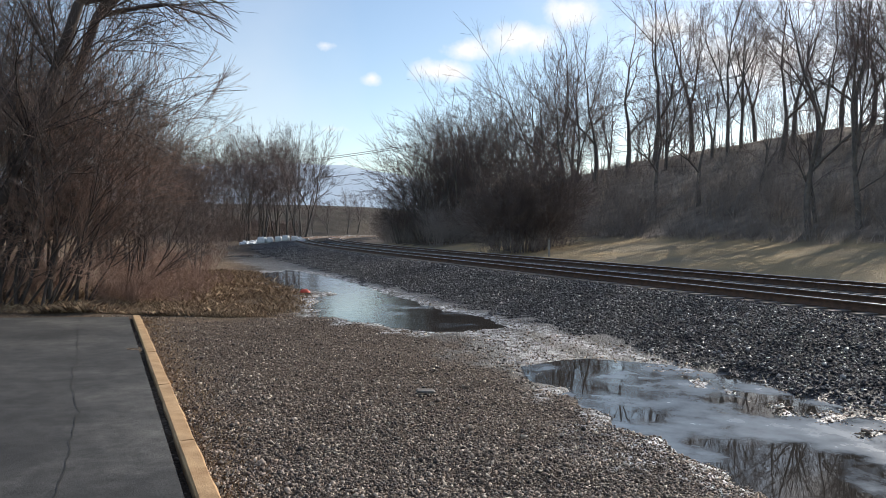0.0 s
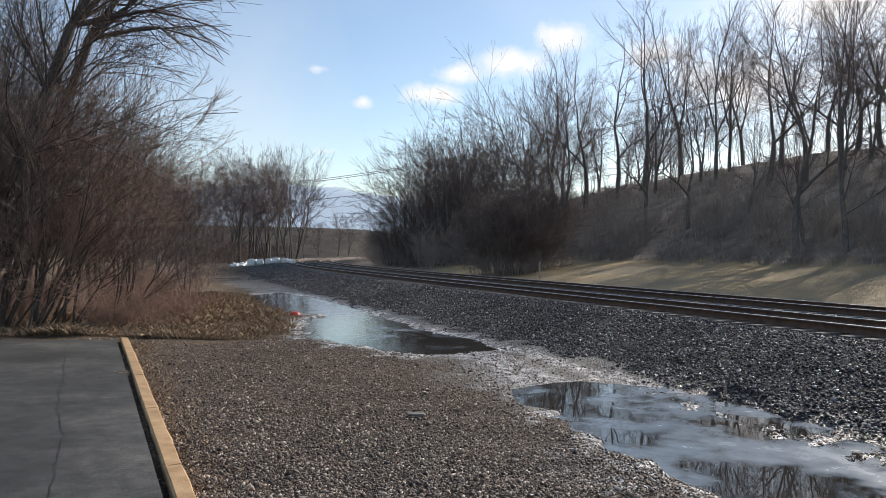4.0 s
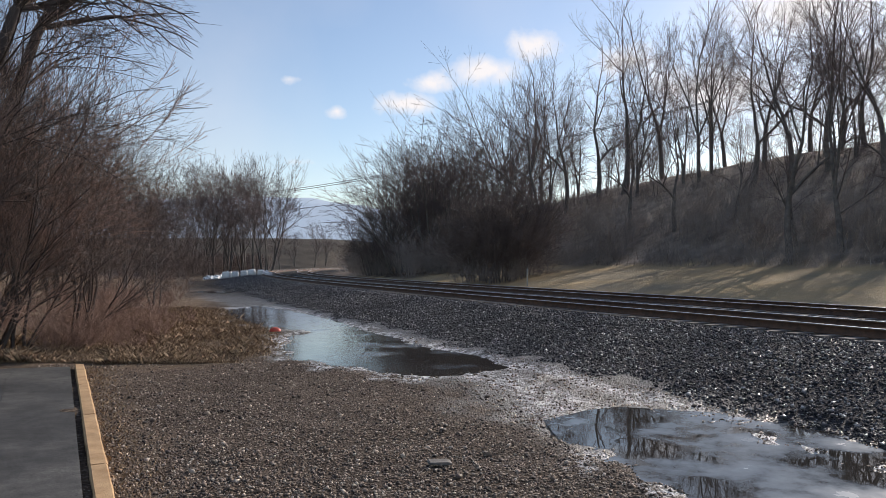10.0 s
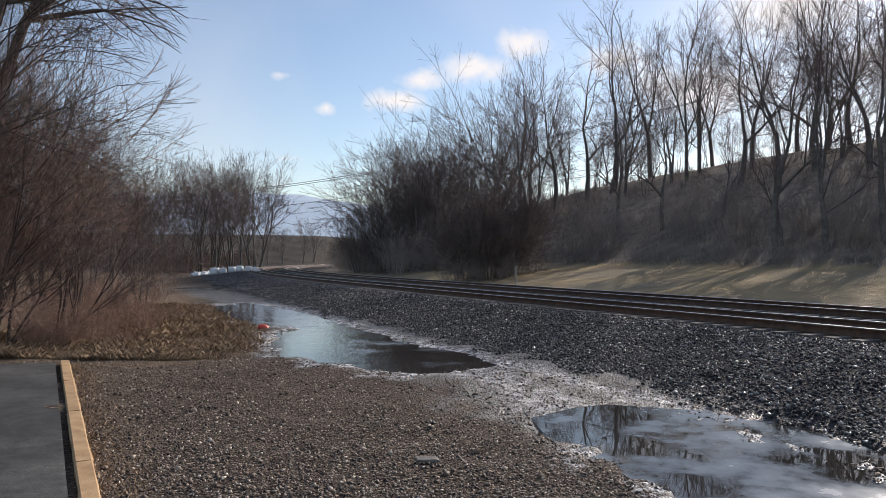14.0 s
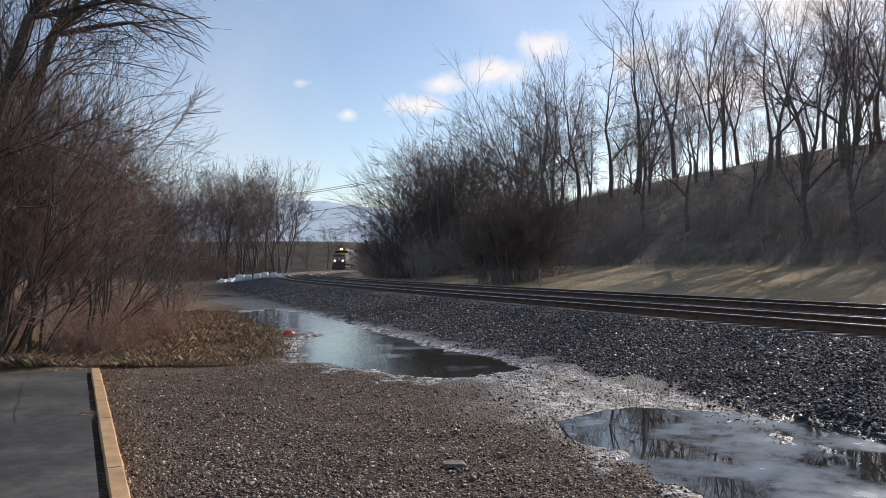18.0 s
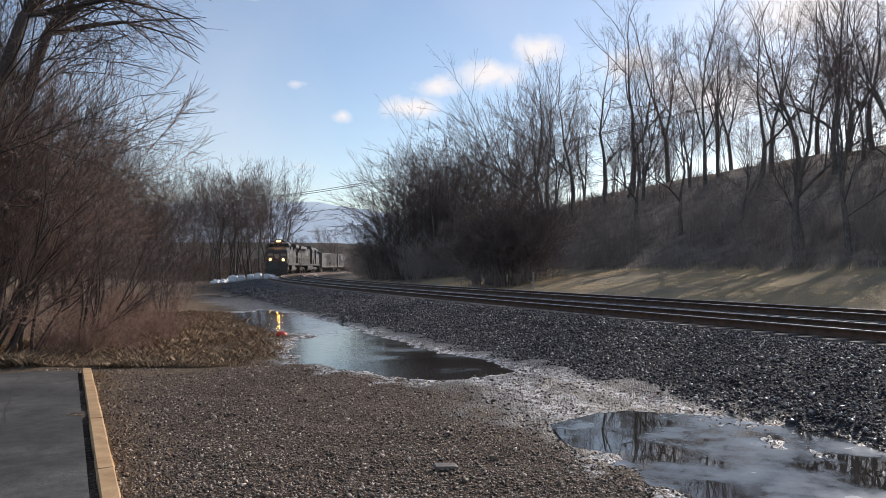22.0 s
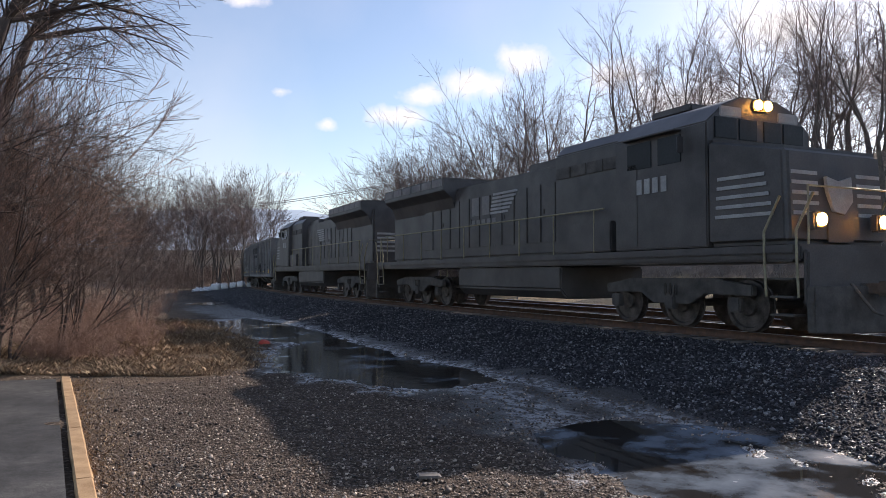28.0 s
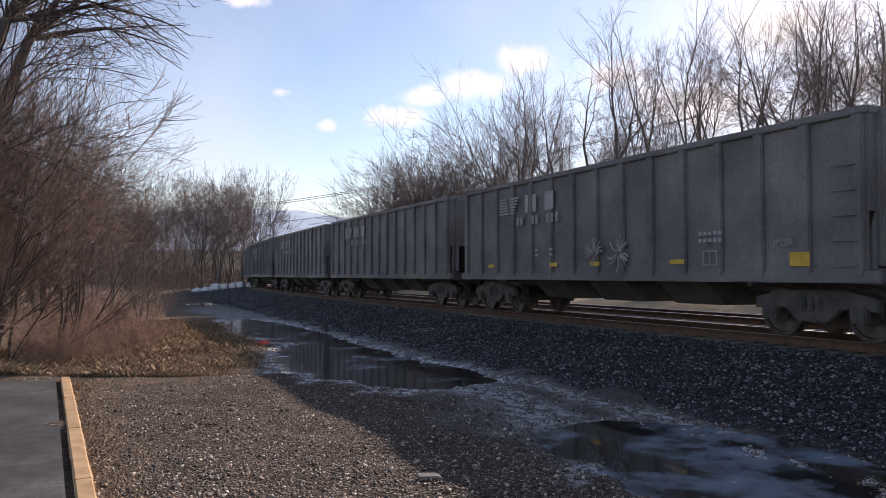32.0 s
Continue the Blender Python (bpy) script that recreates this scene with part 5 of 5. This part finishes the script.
def build_kerb():
    root = tagged(new("kerb"), "tan weathered kerb between asphalt and gravel", "kerb")
    rng = random.Random(2)
    a = 0.0
    while a < 24:
        n = 10
        bm = bmesh.new()
        rows = []
        for k in range(n + 1):
            q = a + 2.44 * k / n - (0.006 if k == n else 0)
            j = [rng.uniform(-0.006, 0.006) for _ in range(4)]
            rows.append([bm.verts.new(along_kerb(q, x, z)) for x, z in ((-0.075, -0.12), (-0.075 + j[0], 0.055 + j[1]), (-0.06, 0.075 + j[1]), (0.06, 0.075 + j[2]), (0.078 + j[3], 0.055 + j[2]), (0.078, -0.12))])
        for r, s in zip(rows, rows[1:]):
            for i in range(6):
                bm.faces.new((r[i], r[(i + 1) % 6], s[(i + 1) % 6], s[i]))
        bm.faces.new(rows[0])
        bm.faces.new(rows[-1][::-1])
        bmesh.ops.recalc_face_normals(bm, faces=bm.faces)
        part("kerb_length", bm, M_KERB, root)
        a += 2.44
    return root


def asphalt_mat():
    m, n, l, b = node_mat("worn_asphalt")
    c = ramp(n, l, tex_noise(n, l, 0.55, 5), [(0.36, (0.015, 0.0145, 0.015)), (0.5, (0.042, 0.041, 0.041)), (0.68, (0.1, 0.095, 0.09))])
    g = tex_noise(n, l, 70, 6, rough=0.7)
    c = mix_col(n, l, 0.6, c, ramp(n, l, tex_noise(n, l, 6, 6, rough=0.7), [(0.38, (0.2, 0.2, 0.2)), (0.62, (0.78, 0.77, 0.75))]), "OVERLAY")
    c = mix_col(n, l, 0.85, c, ramp(n, l, g, [(0.35, (0.12, 0.12, 0.12)), (0.7, (0.92, 0.92, 0.9))]), "OVERLAY")
    l.new(c, b.inputs["Base Color"])
    b.inputs["Roughness"].default_value = 0.8
    bump(n, l, b, g, 0.9, 0.008)
    return m


def build_asphalt():
    edge = [along_kerb(24, -0.145), along_kerb(0.05, -0.145), Vector((-9.1, 12.25, 0)), Vector((-13, 11.0, 0)), Vector((-26, 7.0, 0)), Vector((-26, -30, 0)), Vector((4.0, -30, 0))]
    bm = bmesh.new()
    top = [bm.verts.new((p.x, p.y, 0.045)) for p in edge]
    low = [bm.verts.new((p.x, p.y, -0.15)) for p in edge]
    bm.faces.new(top)
    for i in range(len(edge)):
        j = (i + 1) % len(edge)
        bm.faces.new((top[i], low[i], low[j], top[j]))
    bmesh.ops.recalc_face_normals(bm, faces=bm.faces)
    pad = tagged(part("pavement", bm, asphalt_mat()), "grey asphalt with cracks and dark stains", "pavement", kind="structure")
    rng = random.Random(6)
    dark = surface("crack_filler", (0.012, 0.012, 0.012), (0.03, 0.028, 0.026), 8, 60, 0.9, bump_strength=0.3)

    def crack(pts, w):
        bm = bmesh.new()
        prev = None
        for k, (x, y) in enumerate(pts):
            q = w * rng.uniform(0.5, 1.3)
            now = (bm.verts.new((x - q, y, 0.0495)), bm.verts.new((x + q, y, 0.0495)))
            if prev:
                bm.faces.new((prev[0], prev[1], now[1], now[0]))
            prev = now
        part("crack", bm, dark, pad)

    for start, off, length in ((0.2, -1.05, 11), (3, -2.9, 8)):
        pts = []
        b = off
        for k in range(60):
            p = along_kerb(start + length * k / 60, b)
            b += rng.uniform(-0.035, 0.035)
            pts.append((p.x, p.y))
        crack(pts, 0.006)
    pts, y = [], 9.0
    for k in range(30):
        pts.append((-4.6 - 0.1 * k, y))
        y += rng.uniform(-0.05, 0.06)
    bm = bmesh.new()
    prev = None
    for x, y in pts:
        now = (bm.verts.new((x, y - 0.005, 0.0495)), bm.verts.new((x, y + 0.005, 0.0495)))
        if prev:
            bm.faces.new((prev[0], prev[1], now[1], now[0]))
        prev = now
    part("crack", bm, dark, pad)


def stones(name, x, y, size, seed, mat, label, sink=0.25):
    """Angular stones lying on the ground, one mesh."""
    rng = np.random.RandomState(seed)
    n = len(x)
    z = land(x, y)
    octa = np.array([(1, 0, 0), (-1, 0, 0), (0, 1, 0), (0, -1, 0), (0, 0, 1), (0, 0, -1)], float)
    tri = np.array([(0, 2, 4), (2, 1, 4), (1, 3, 4), (3, 0, 4), (2, 0, 5), (1, 2, 5), (3, 1, 5), (0, 3, 5)])
    v = octa[None] * rng.uniform(0.6, 1.3, (n, 6, 1)) + rng.normal(0, 0.22, (n, 6, 3))
    a = rng.uniform(0, 6.28, n)
    c, s = np.cos(a)[:, None], np.sin(a)[:, None]
    t = rng.uniform(-0.7, 0.7, n)
    ct, st = np.cos(t)[:, None], np.sin(t)[:, None]
    vx, vy, vz = v[..., 0] * c - v[..., 1] * s, v[..., 0] * s + v[..., 1] * c, v[..., 2] * 0.75
    vx, vz = vx * ct - vz * st, vx * st + vz * ct
    q = size[:, None] * 0.5
    pts = np.stack([vx * q + x[:, None], vy * q + y[:, None], vz * q + (z + size * (0.5 - sink) * 0.6)[:, None]], -1).reshape(-1, 3)
    f = (tri[None] + 6 * np.arange(n)[:, None, None]).reshape(-1, 3)
    return tagged(part(name, np_mesh(name, pts, f), mat), label, "gravel", kind="stuff")


def on_asphalt(x, y):
    return ((x - KERB_A.x) * KERB_SIDE.x + (y - KERB_A.y) * KERB_SIDE.y < 0.09) & (y < 13.0 + 0.27 * (x + 6.6))


def gravel():
    rng = np.random.RandomState(5)
    n = 230000
    y = 1.5 / (1 - rng.uniform(0, 1, n) * (1 - 1.5 / 19)) + 0.3
    x = rng.uniform(-1, 1, n) * (1.2 + 0.72 * y) + 0.2
    d, s = track_dist(x, y)
    wetness = np.maximum(inside(x, y, POOL_FAR), inside(x, y, POOL_NEAR))
    keep = ~on_asphalt(x, y) & (d < -5.6) & (wetness < rng.uniform(-0.3, 0.15, n)) & (x > -7.5)
    litter = (y > 13.5) & (x < -4.2)
    keep &= ~litter | (rng.uniform(0, 1, n) < 0.2)
    x, y = x[keep], y[keep]
    size = np.clip(rng.lognormal(-3.88, 0.4, len(x)), 0.012, 0.08) * (0.8 + 0.03 * y)
    stones("gravel", x, y, size, 6, M_STONE, "grey-brown crushed stone covering the lot")


def ballast():
    rng = np.random.RandomState(9)
    n = 175000
    s = -12 + 95 * rng.uniform(0, 1, n) ** 1.7
    d = rng.uniform(-5.9, -1.0, n)
    x, y, _ = on_track(s, d)
    d2 = d + 0.25 * wave(x, y, 12, 1.1)
    keep = d2 > -5.55
    size = np.clip(rng.lognormal(-3.36, 0.36, n), 0.018, 0.09) * (1 + 0.008 * np.maximum(s, 0))
    stones("ballast", x[keep], y[keep], size[keep], 10, M_BALLAST, "dark angular ballast stone on the track shoulder")
    n = 22000
    s = -12 + 75 * rng.uniform(0, 1, n) ** 1.5
    d = rng.uniform(-1.4, 6.6, n)
    keep = (np.abs(np.abs(d) - 0.75) > 0.1) & (np.abs(np.abs(d - FAR_TRACK) - 0.75) > 0.1)
    x, y, _ = on_track(s[keep], d[keep])
    stones("ballast", x, y, np.clip(rng.lognormal(-2.8, 0.25, len(x)), 0.03, 0.1), 11, M_BALLAST, "dark ballast stone between the sleepers", 0.4)


def grass():
    """Dry blades and stalks at the thicket's foot and along the kerb."""
    rng = np.random.RandomState(14)
    n = 42000
    y = 13.6 + 16 * rng.uniform(0, 1, n) ** 1.8
    edge = np.interp(y, [13.4, 15.2, 20, 27, 38], [-4.6, -4.1, -5.2, -7.8, -12.5])
    back = rng.uniform(0, 1, n) ** 1.6 * 6.0
    x = edge + rng.normal(0, 0.35, n) - back
    k = 2500
    a, b = rng.uniform(0, 13, k), np.abs(rng.normal(0.16, 0.16, k)) + 0.08
    x = np.concatenate([x, KERB_A.x + KERB_DIR.x * a + KERB_SIDE.x * b])
    y = np.concatenate([y, KERB_A.y + KERB_DIR.y * a + KERB_SIDE.y * b])
    tall = np.concatenate([rng.uniform(0.03, 0.17, n) * (1 + 0.6 * wave(x[:n], y[:n], 31, 1.5)) * (0.45 + 0.55 * smooth(0, 1.2, back)), rng.uniform(0.015, 0.06, k)])
    m = len(x)
    z = land(x, y)
    ang = rng.uniform(0, 6.28, m)
    lean = rng.normal(0, 0.55, (m, 2)) * tall[:, None]
    w = rng.uniform(0.0006, 0.0016, m) * (1 + 0.04 * y)
    cx, sx = np.cos(ang) * w, np.sin(ang) * w
    v = np.stack([np.stack([x - cx, y - sx, z - 0.01], 1), np.stack([x + cx, y + sx, z - 0.01], 1),
                  np.stack([x + lean[:, 0] * 0.4 + cx * 0.7, y + lean[:, 1] * 0.4 + sx * 0.7, z + tall * 0.6], 1), np.stack([x + lean[:, 0], y + lean[:, 1], z + np.maximum(tall * 0.9, 0.01)], 1)], 1).reshape(-1, 3)
    i = 4 * np.arange(m)[:, None]
    f = np.concatenate([i + np.array([0, 1, 2]), i + np.array([0, 2, 3])])
    tagged(part("dry_grass", np_mesh("dry_grass", v, f), M_DRY), "dry tan grass and dead stalks", "grass", kind="stuff")


# ---- loose things ----
def build_bag():
    root = tagged(new("bulk_bag"), "full white woven bulk bag on the gravel", "bulk bag", group="row of bulk bags")
    bm = bmesh.new()
    bmesh.ops.create_cube(bm, size=1)
    bmesh.ops.subdivide_edges(bm, edges=bm.edges[:], cuts=3, use_grid_fill=True)
    rng = random.Random(1)
    for v in bm.verts:
        r = math.hypot(v.co.x, v.co.y)
        k = 1 + 0.16 * (1 - (2 * v.co.z) ** 2) - 0.05 * max(0, r - 0.5)
        v.co.x *= k * 0.98
        v.co.y *= k * 0.98
        v.co.z = (v.co.z + 0.5) * (1.0 + 0.06 * (0.5 - r)) + rng.uniform(-0.012, 0.012) * (v.co.z > -0.4)
    for f in bm.faces:
        f.smooth = True
    body = part("bag_body", bm, M_BAG, root)
    for x in (-0.42, 0.42):
        for y in (-0.42, 0.42):
            part("lifting_loop", rod([(x, y, 0.9), (x * 0.95, y * 0.95, 1.12), (x * 0.7, y, 1.13), (x * 0.7, y, 0.95)], 0.022, 5), M_BAG, root)
    part("filling_spout", rod([(0, 0, 0.98), (0.02, 0, 1.08), (0.1, 0.05, 1.14)], 0.07, 8), M_BAG, body)
    return root


def build_sack():
    root = tagged(new("empty_sack"), "slumped empty white sack beside the bags", "sack", group="slumped sacks")
    bm = bmesh.new()
    bmesh.ops.create_icosphere(bm, subdivisions=3, radius=0.5)
    rng = random.Random(3)
    for v in bm.verts:
        n = noise.noise(v.co * 4)
        v.co = Vector((v.co.x * (1.3 + 0.4 * n), v.co.y * (1 + 0.3 * n), max(v.co.z, -0.1) * (0.75 + 0.6 * n) + 0.08))
    part("sack_body", bm, M_BAG, root)
    return root


def lot_end():
    bag = build_bag()
    rng = random.Random(4)
    spots = [(-26.1, 83.0), (-25.2, 83.1), (-24.2, 83.2), (-23.3, 83.1), (-22.35, 83.3)]
    for k, (x, y) in enumerate(spots):
        m = pose(x + 0.5, y, land_z(x + 0.5, y) - 0.02, rng.uniform(-3, 3), rng.uniform(-3, 3), rng.uniform(-12, 12)) @ Matrix.Diagonal((0.8, 0.8, rng.uniform(0.74, 0.86), 1))
        if k == 0:
            bag.matrix_basis = m
        else:
            copy_thing(bag, m)
    sack = build_sack()
    for k, (x, y) in enumerate([(-27.6, 82.8), (-27.0, 83.3), (-26.8, 84.0), (-21.3, 83.6)]):
        m = pose(x, y, land_z(x, y), 0, 0, 70 * k)
        if k == 0:
            sack.matrix_basis = m
        else:
            copy_thing(sack, m)


M_RED = surface("sun_faded_red_plastic", (0.55, 0.06, 0.04), (0.75, 0.12, 0.07), 6, 40, 0.5)
M_POST = surface("grey_marker_post", (0.25, 0.24, 0.22), (0.4, 0.38, 0.35), 6, 60, 0.8)


def markers():
    root = tagged(new("survey_flag"), "small red plastic marker lying at the puddle's edge", "marker")
    x, y = -4.75, 19.6
    root.location = (x, y, land_z(x, y))
    bm = bmesh.new()
    bmesh.ops.create_icosphere(bm, subdivisions=2, radius=0.13)
    for v in bm.verts:
        v.co = Vector((v.co.x * 1.25, v.co.y, max(v.co.z, -0.02) * 0.8 + 0.03 + 0.02 * noise.noise(v.co * 9)))
    part("flag_cloth", bm, M_RED, root)
    part("flag_stake", rod([(-0.3, 0.1, 0.02), (0.2, 0.0, 0.05)], 0.006, 5), M_POST, root)
    cone = tagged(new("traffic_cone"), "orange-red traffic cone on the lawn", "traffic cone")
    x, y = 22.6, 36.8
    cone.location = (x, y, land_z(x, y))
    part("cone_base", box(0.4, 0.4, 0.04, 0, 0, 0.02, 0.01), M_RED, cone)
    bm = bmesh.new()
    bmesh.ops.create_cone(bm, cap_ends=True, segments=20, radius1=0.15, radius2=0.035, depth=0.7)
    bmesh.ops.translate(bm, vec=(0, 0, 0.38), verts=bm.verts)
    part("cone_body", bm, M_RED, cone)
    post = tagged(new("marker_post"), "thin grey marker post at the lawn's edge", "post")
    x, y = 4.65, 46.0
    post.location = (x, y, land_z(x, y))
    part("post_shaft", box(0.09, 0.05, 1.05, 0, 0, 0.5, 0.01), M_POST, post)
    part("post_cap", box(0.1, 0.06, 0.12, 0, 0, 1.05, 0.01), M_WHITE, post)
    slab = tagged(new("flat_stone"), "flat pale stone slab on the gravel", "stone")
    x, y = -0.13, 6.75
    slab.matrix_basis = pose(x, y, land_z(x, y) + 0.02, 4, 3, 12)
    bm = prism([(-0.11, 0), (-0.1, 0.025), (0.08, 0.03), (0.12, 0.012), (0.1, 0)], -0.05, 0.06, 0.006)
    part("slab_body", bm, surface("grey_slab_stone", (0.1, 0.09, 0.08), (0.24, 0.21, 0.185), 8, 60, 0.85), slab)


def distance():
    """Ridge beyond the valley with haze painted into its blue, and the wires across the gap."""
    bear = np.linspace(-2.2, 1.6, 160)
    h = np.interp(bear, [-2.2, -0.9, -0.449, -0.33, -0.25, -0.2, -0.14, -0.1, 0.1, 0.6, 1.6], [0.05, 0.07, 0.084, 0.0905, 0.0905, 0.088, 0.081, 0.074, 0.05, 0.03, 0.02])
    h = h + 0.0012 * np.sin(bear * 90) + 0.0008 * np.sin(bear * 230 + 1)
    rows = []
    for y, k in ((1500, -0.02), (1900, 0.35), (2300, 0.8), (2600, 1.0), (3000, 0.4)):
        rows.append(np.stack([bear * 2600, np.full(160, y), 2600 * h * k + 20 * np.sin(bear * 40 + y) * (0 < k < 1) + 1.85], 1))
    v = np.concatenate(rows)
    i = (np.arange(4)[:, None] * 160 + np.arange(159)).ravel()
    # air haze is put into the bluish colour; emission of that colour lifts it
    m, n, l, b = node_mat("ridge_painted_haze")
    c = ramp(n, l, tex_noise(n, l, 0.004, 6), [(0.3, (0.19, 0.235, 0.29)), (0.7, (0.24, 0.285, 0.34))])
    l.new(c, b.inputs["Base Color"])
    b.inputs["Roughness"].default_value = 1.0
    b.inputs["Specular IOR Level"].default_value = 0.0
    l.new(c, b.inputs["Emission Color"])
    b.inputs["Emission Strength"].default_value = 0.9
    tagged(part("backdrop_ridge", np_mesh("backdrop_ridge", v, np.stack([i, i + 1, i + 161, i + 160], 1), True), m), "wooded ridge in the distance, haze painted in as blue colour and glow", "ridge", kind="structure")
    wire = surface("weathered_cable", (0.2, 0.21, 0.23), (0.3, 0.31, 0.33), 2, 20, 0.6, bump_strength=0)
    poles = []
    for x, y, tall in ((29.8, 85.0, 8.7), (-95.0, 172.0, 16.4)):
        root = tagged(new("utility_pole"), "weathered wooden utility pole with a crossarm", "utility pole", group="utility poles")
        z = land_z(x, y)
        root.matrix_basis = pose(x, y, z, 0, 0, 60)
        part("pole_shaft", rod([(0, 0, -0.4), (0, 0, tall * 0.5), (0, 0, tall)], 0.15, 10), M_TIE, root)
        part("crossarm", box(2.6, 0.12, 0.14, 0, 0.14, tall - 0.5, 0.01), M_TIE, root)
        for k in (-1.15, -0.5, 1.15):
            part("insulator", drum(0.05, 0.16, k, 0.14, tall - 0.36, 10, 0.01, "Y"), M_POST, root)
        poles.append((x, y, z + tall))
    (xa, ya, za), (xb, yb, zb) = poles
    for drop, sag, r in ((0.3, 4.2, 0.05), (0.42, 4.4, 0.05), (3.4, 4.6, 0.04)):
        pts = []
        for k in range(41):
            f = k / 40
            pts.append((xa + (xb - xa) * f, ya + (yb - ya) * f, za + (zb - za) * f - drop - 4 * sag * f * (1 - f)))
        tagged(part("overhead_wire", rod(pts, r, 5), wire), "long power cable strung between the poles", "cable", group="overhead wires")


build_kerb()
build_asphalt()
gravel()
ballast()
grass()
lot_end()
markers()
distance()


# ---- motion ----
SPEED, FRONT_28 = 15.518, 0.05     # metres a second; the front coupler's place along the line at 28 s


def motions():
    times = np.arange(0, 32.01, 0.5)
    for ob, behind, turn in TRAIN:
        rows = []
        for t in times:
            s = FRONT_28 + SPEED * (28 - t) + behind
            (xa, ya, _), (xb, yb, _) = on_track(s - 4.8), on_track(s + 4.8)
            head = math.degrees(math.atan2(-(xb - xa), yb - ya))
            rows.append((float(t), pose((xa + xb) / 2, (ya + yb) / 2, RAIL_Z, 0, 0, head + turn)))
        walk(ob, rows)


motions()
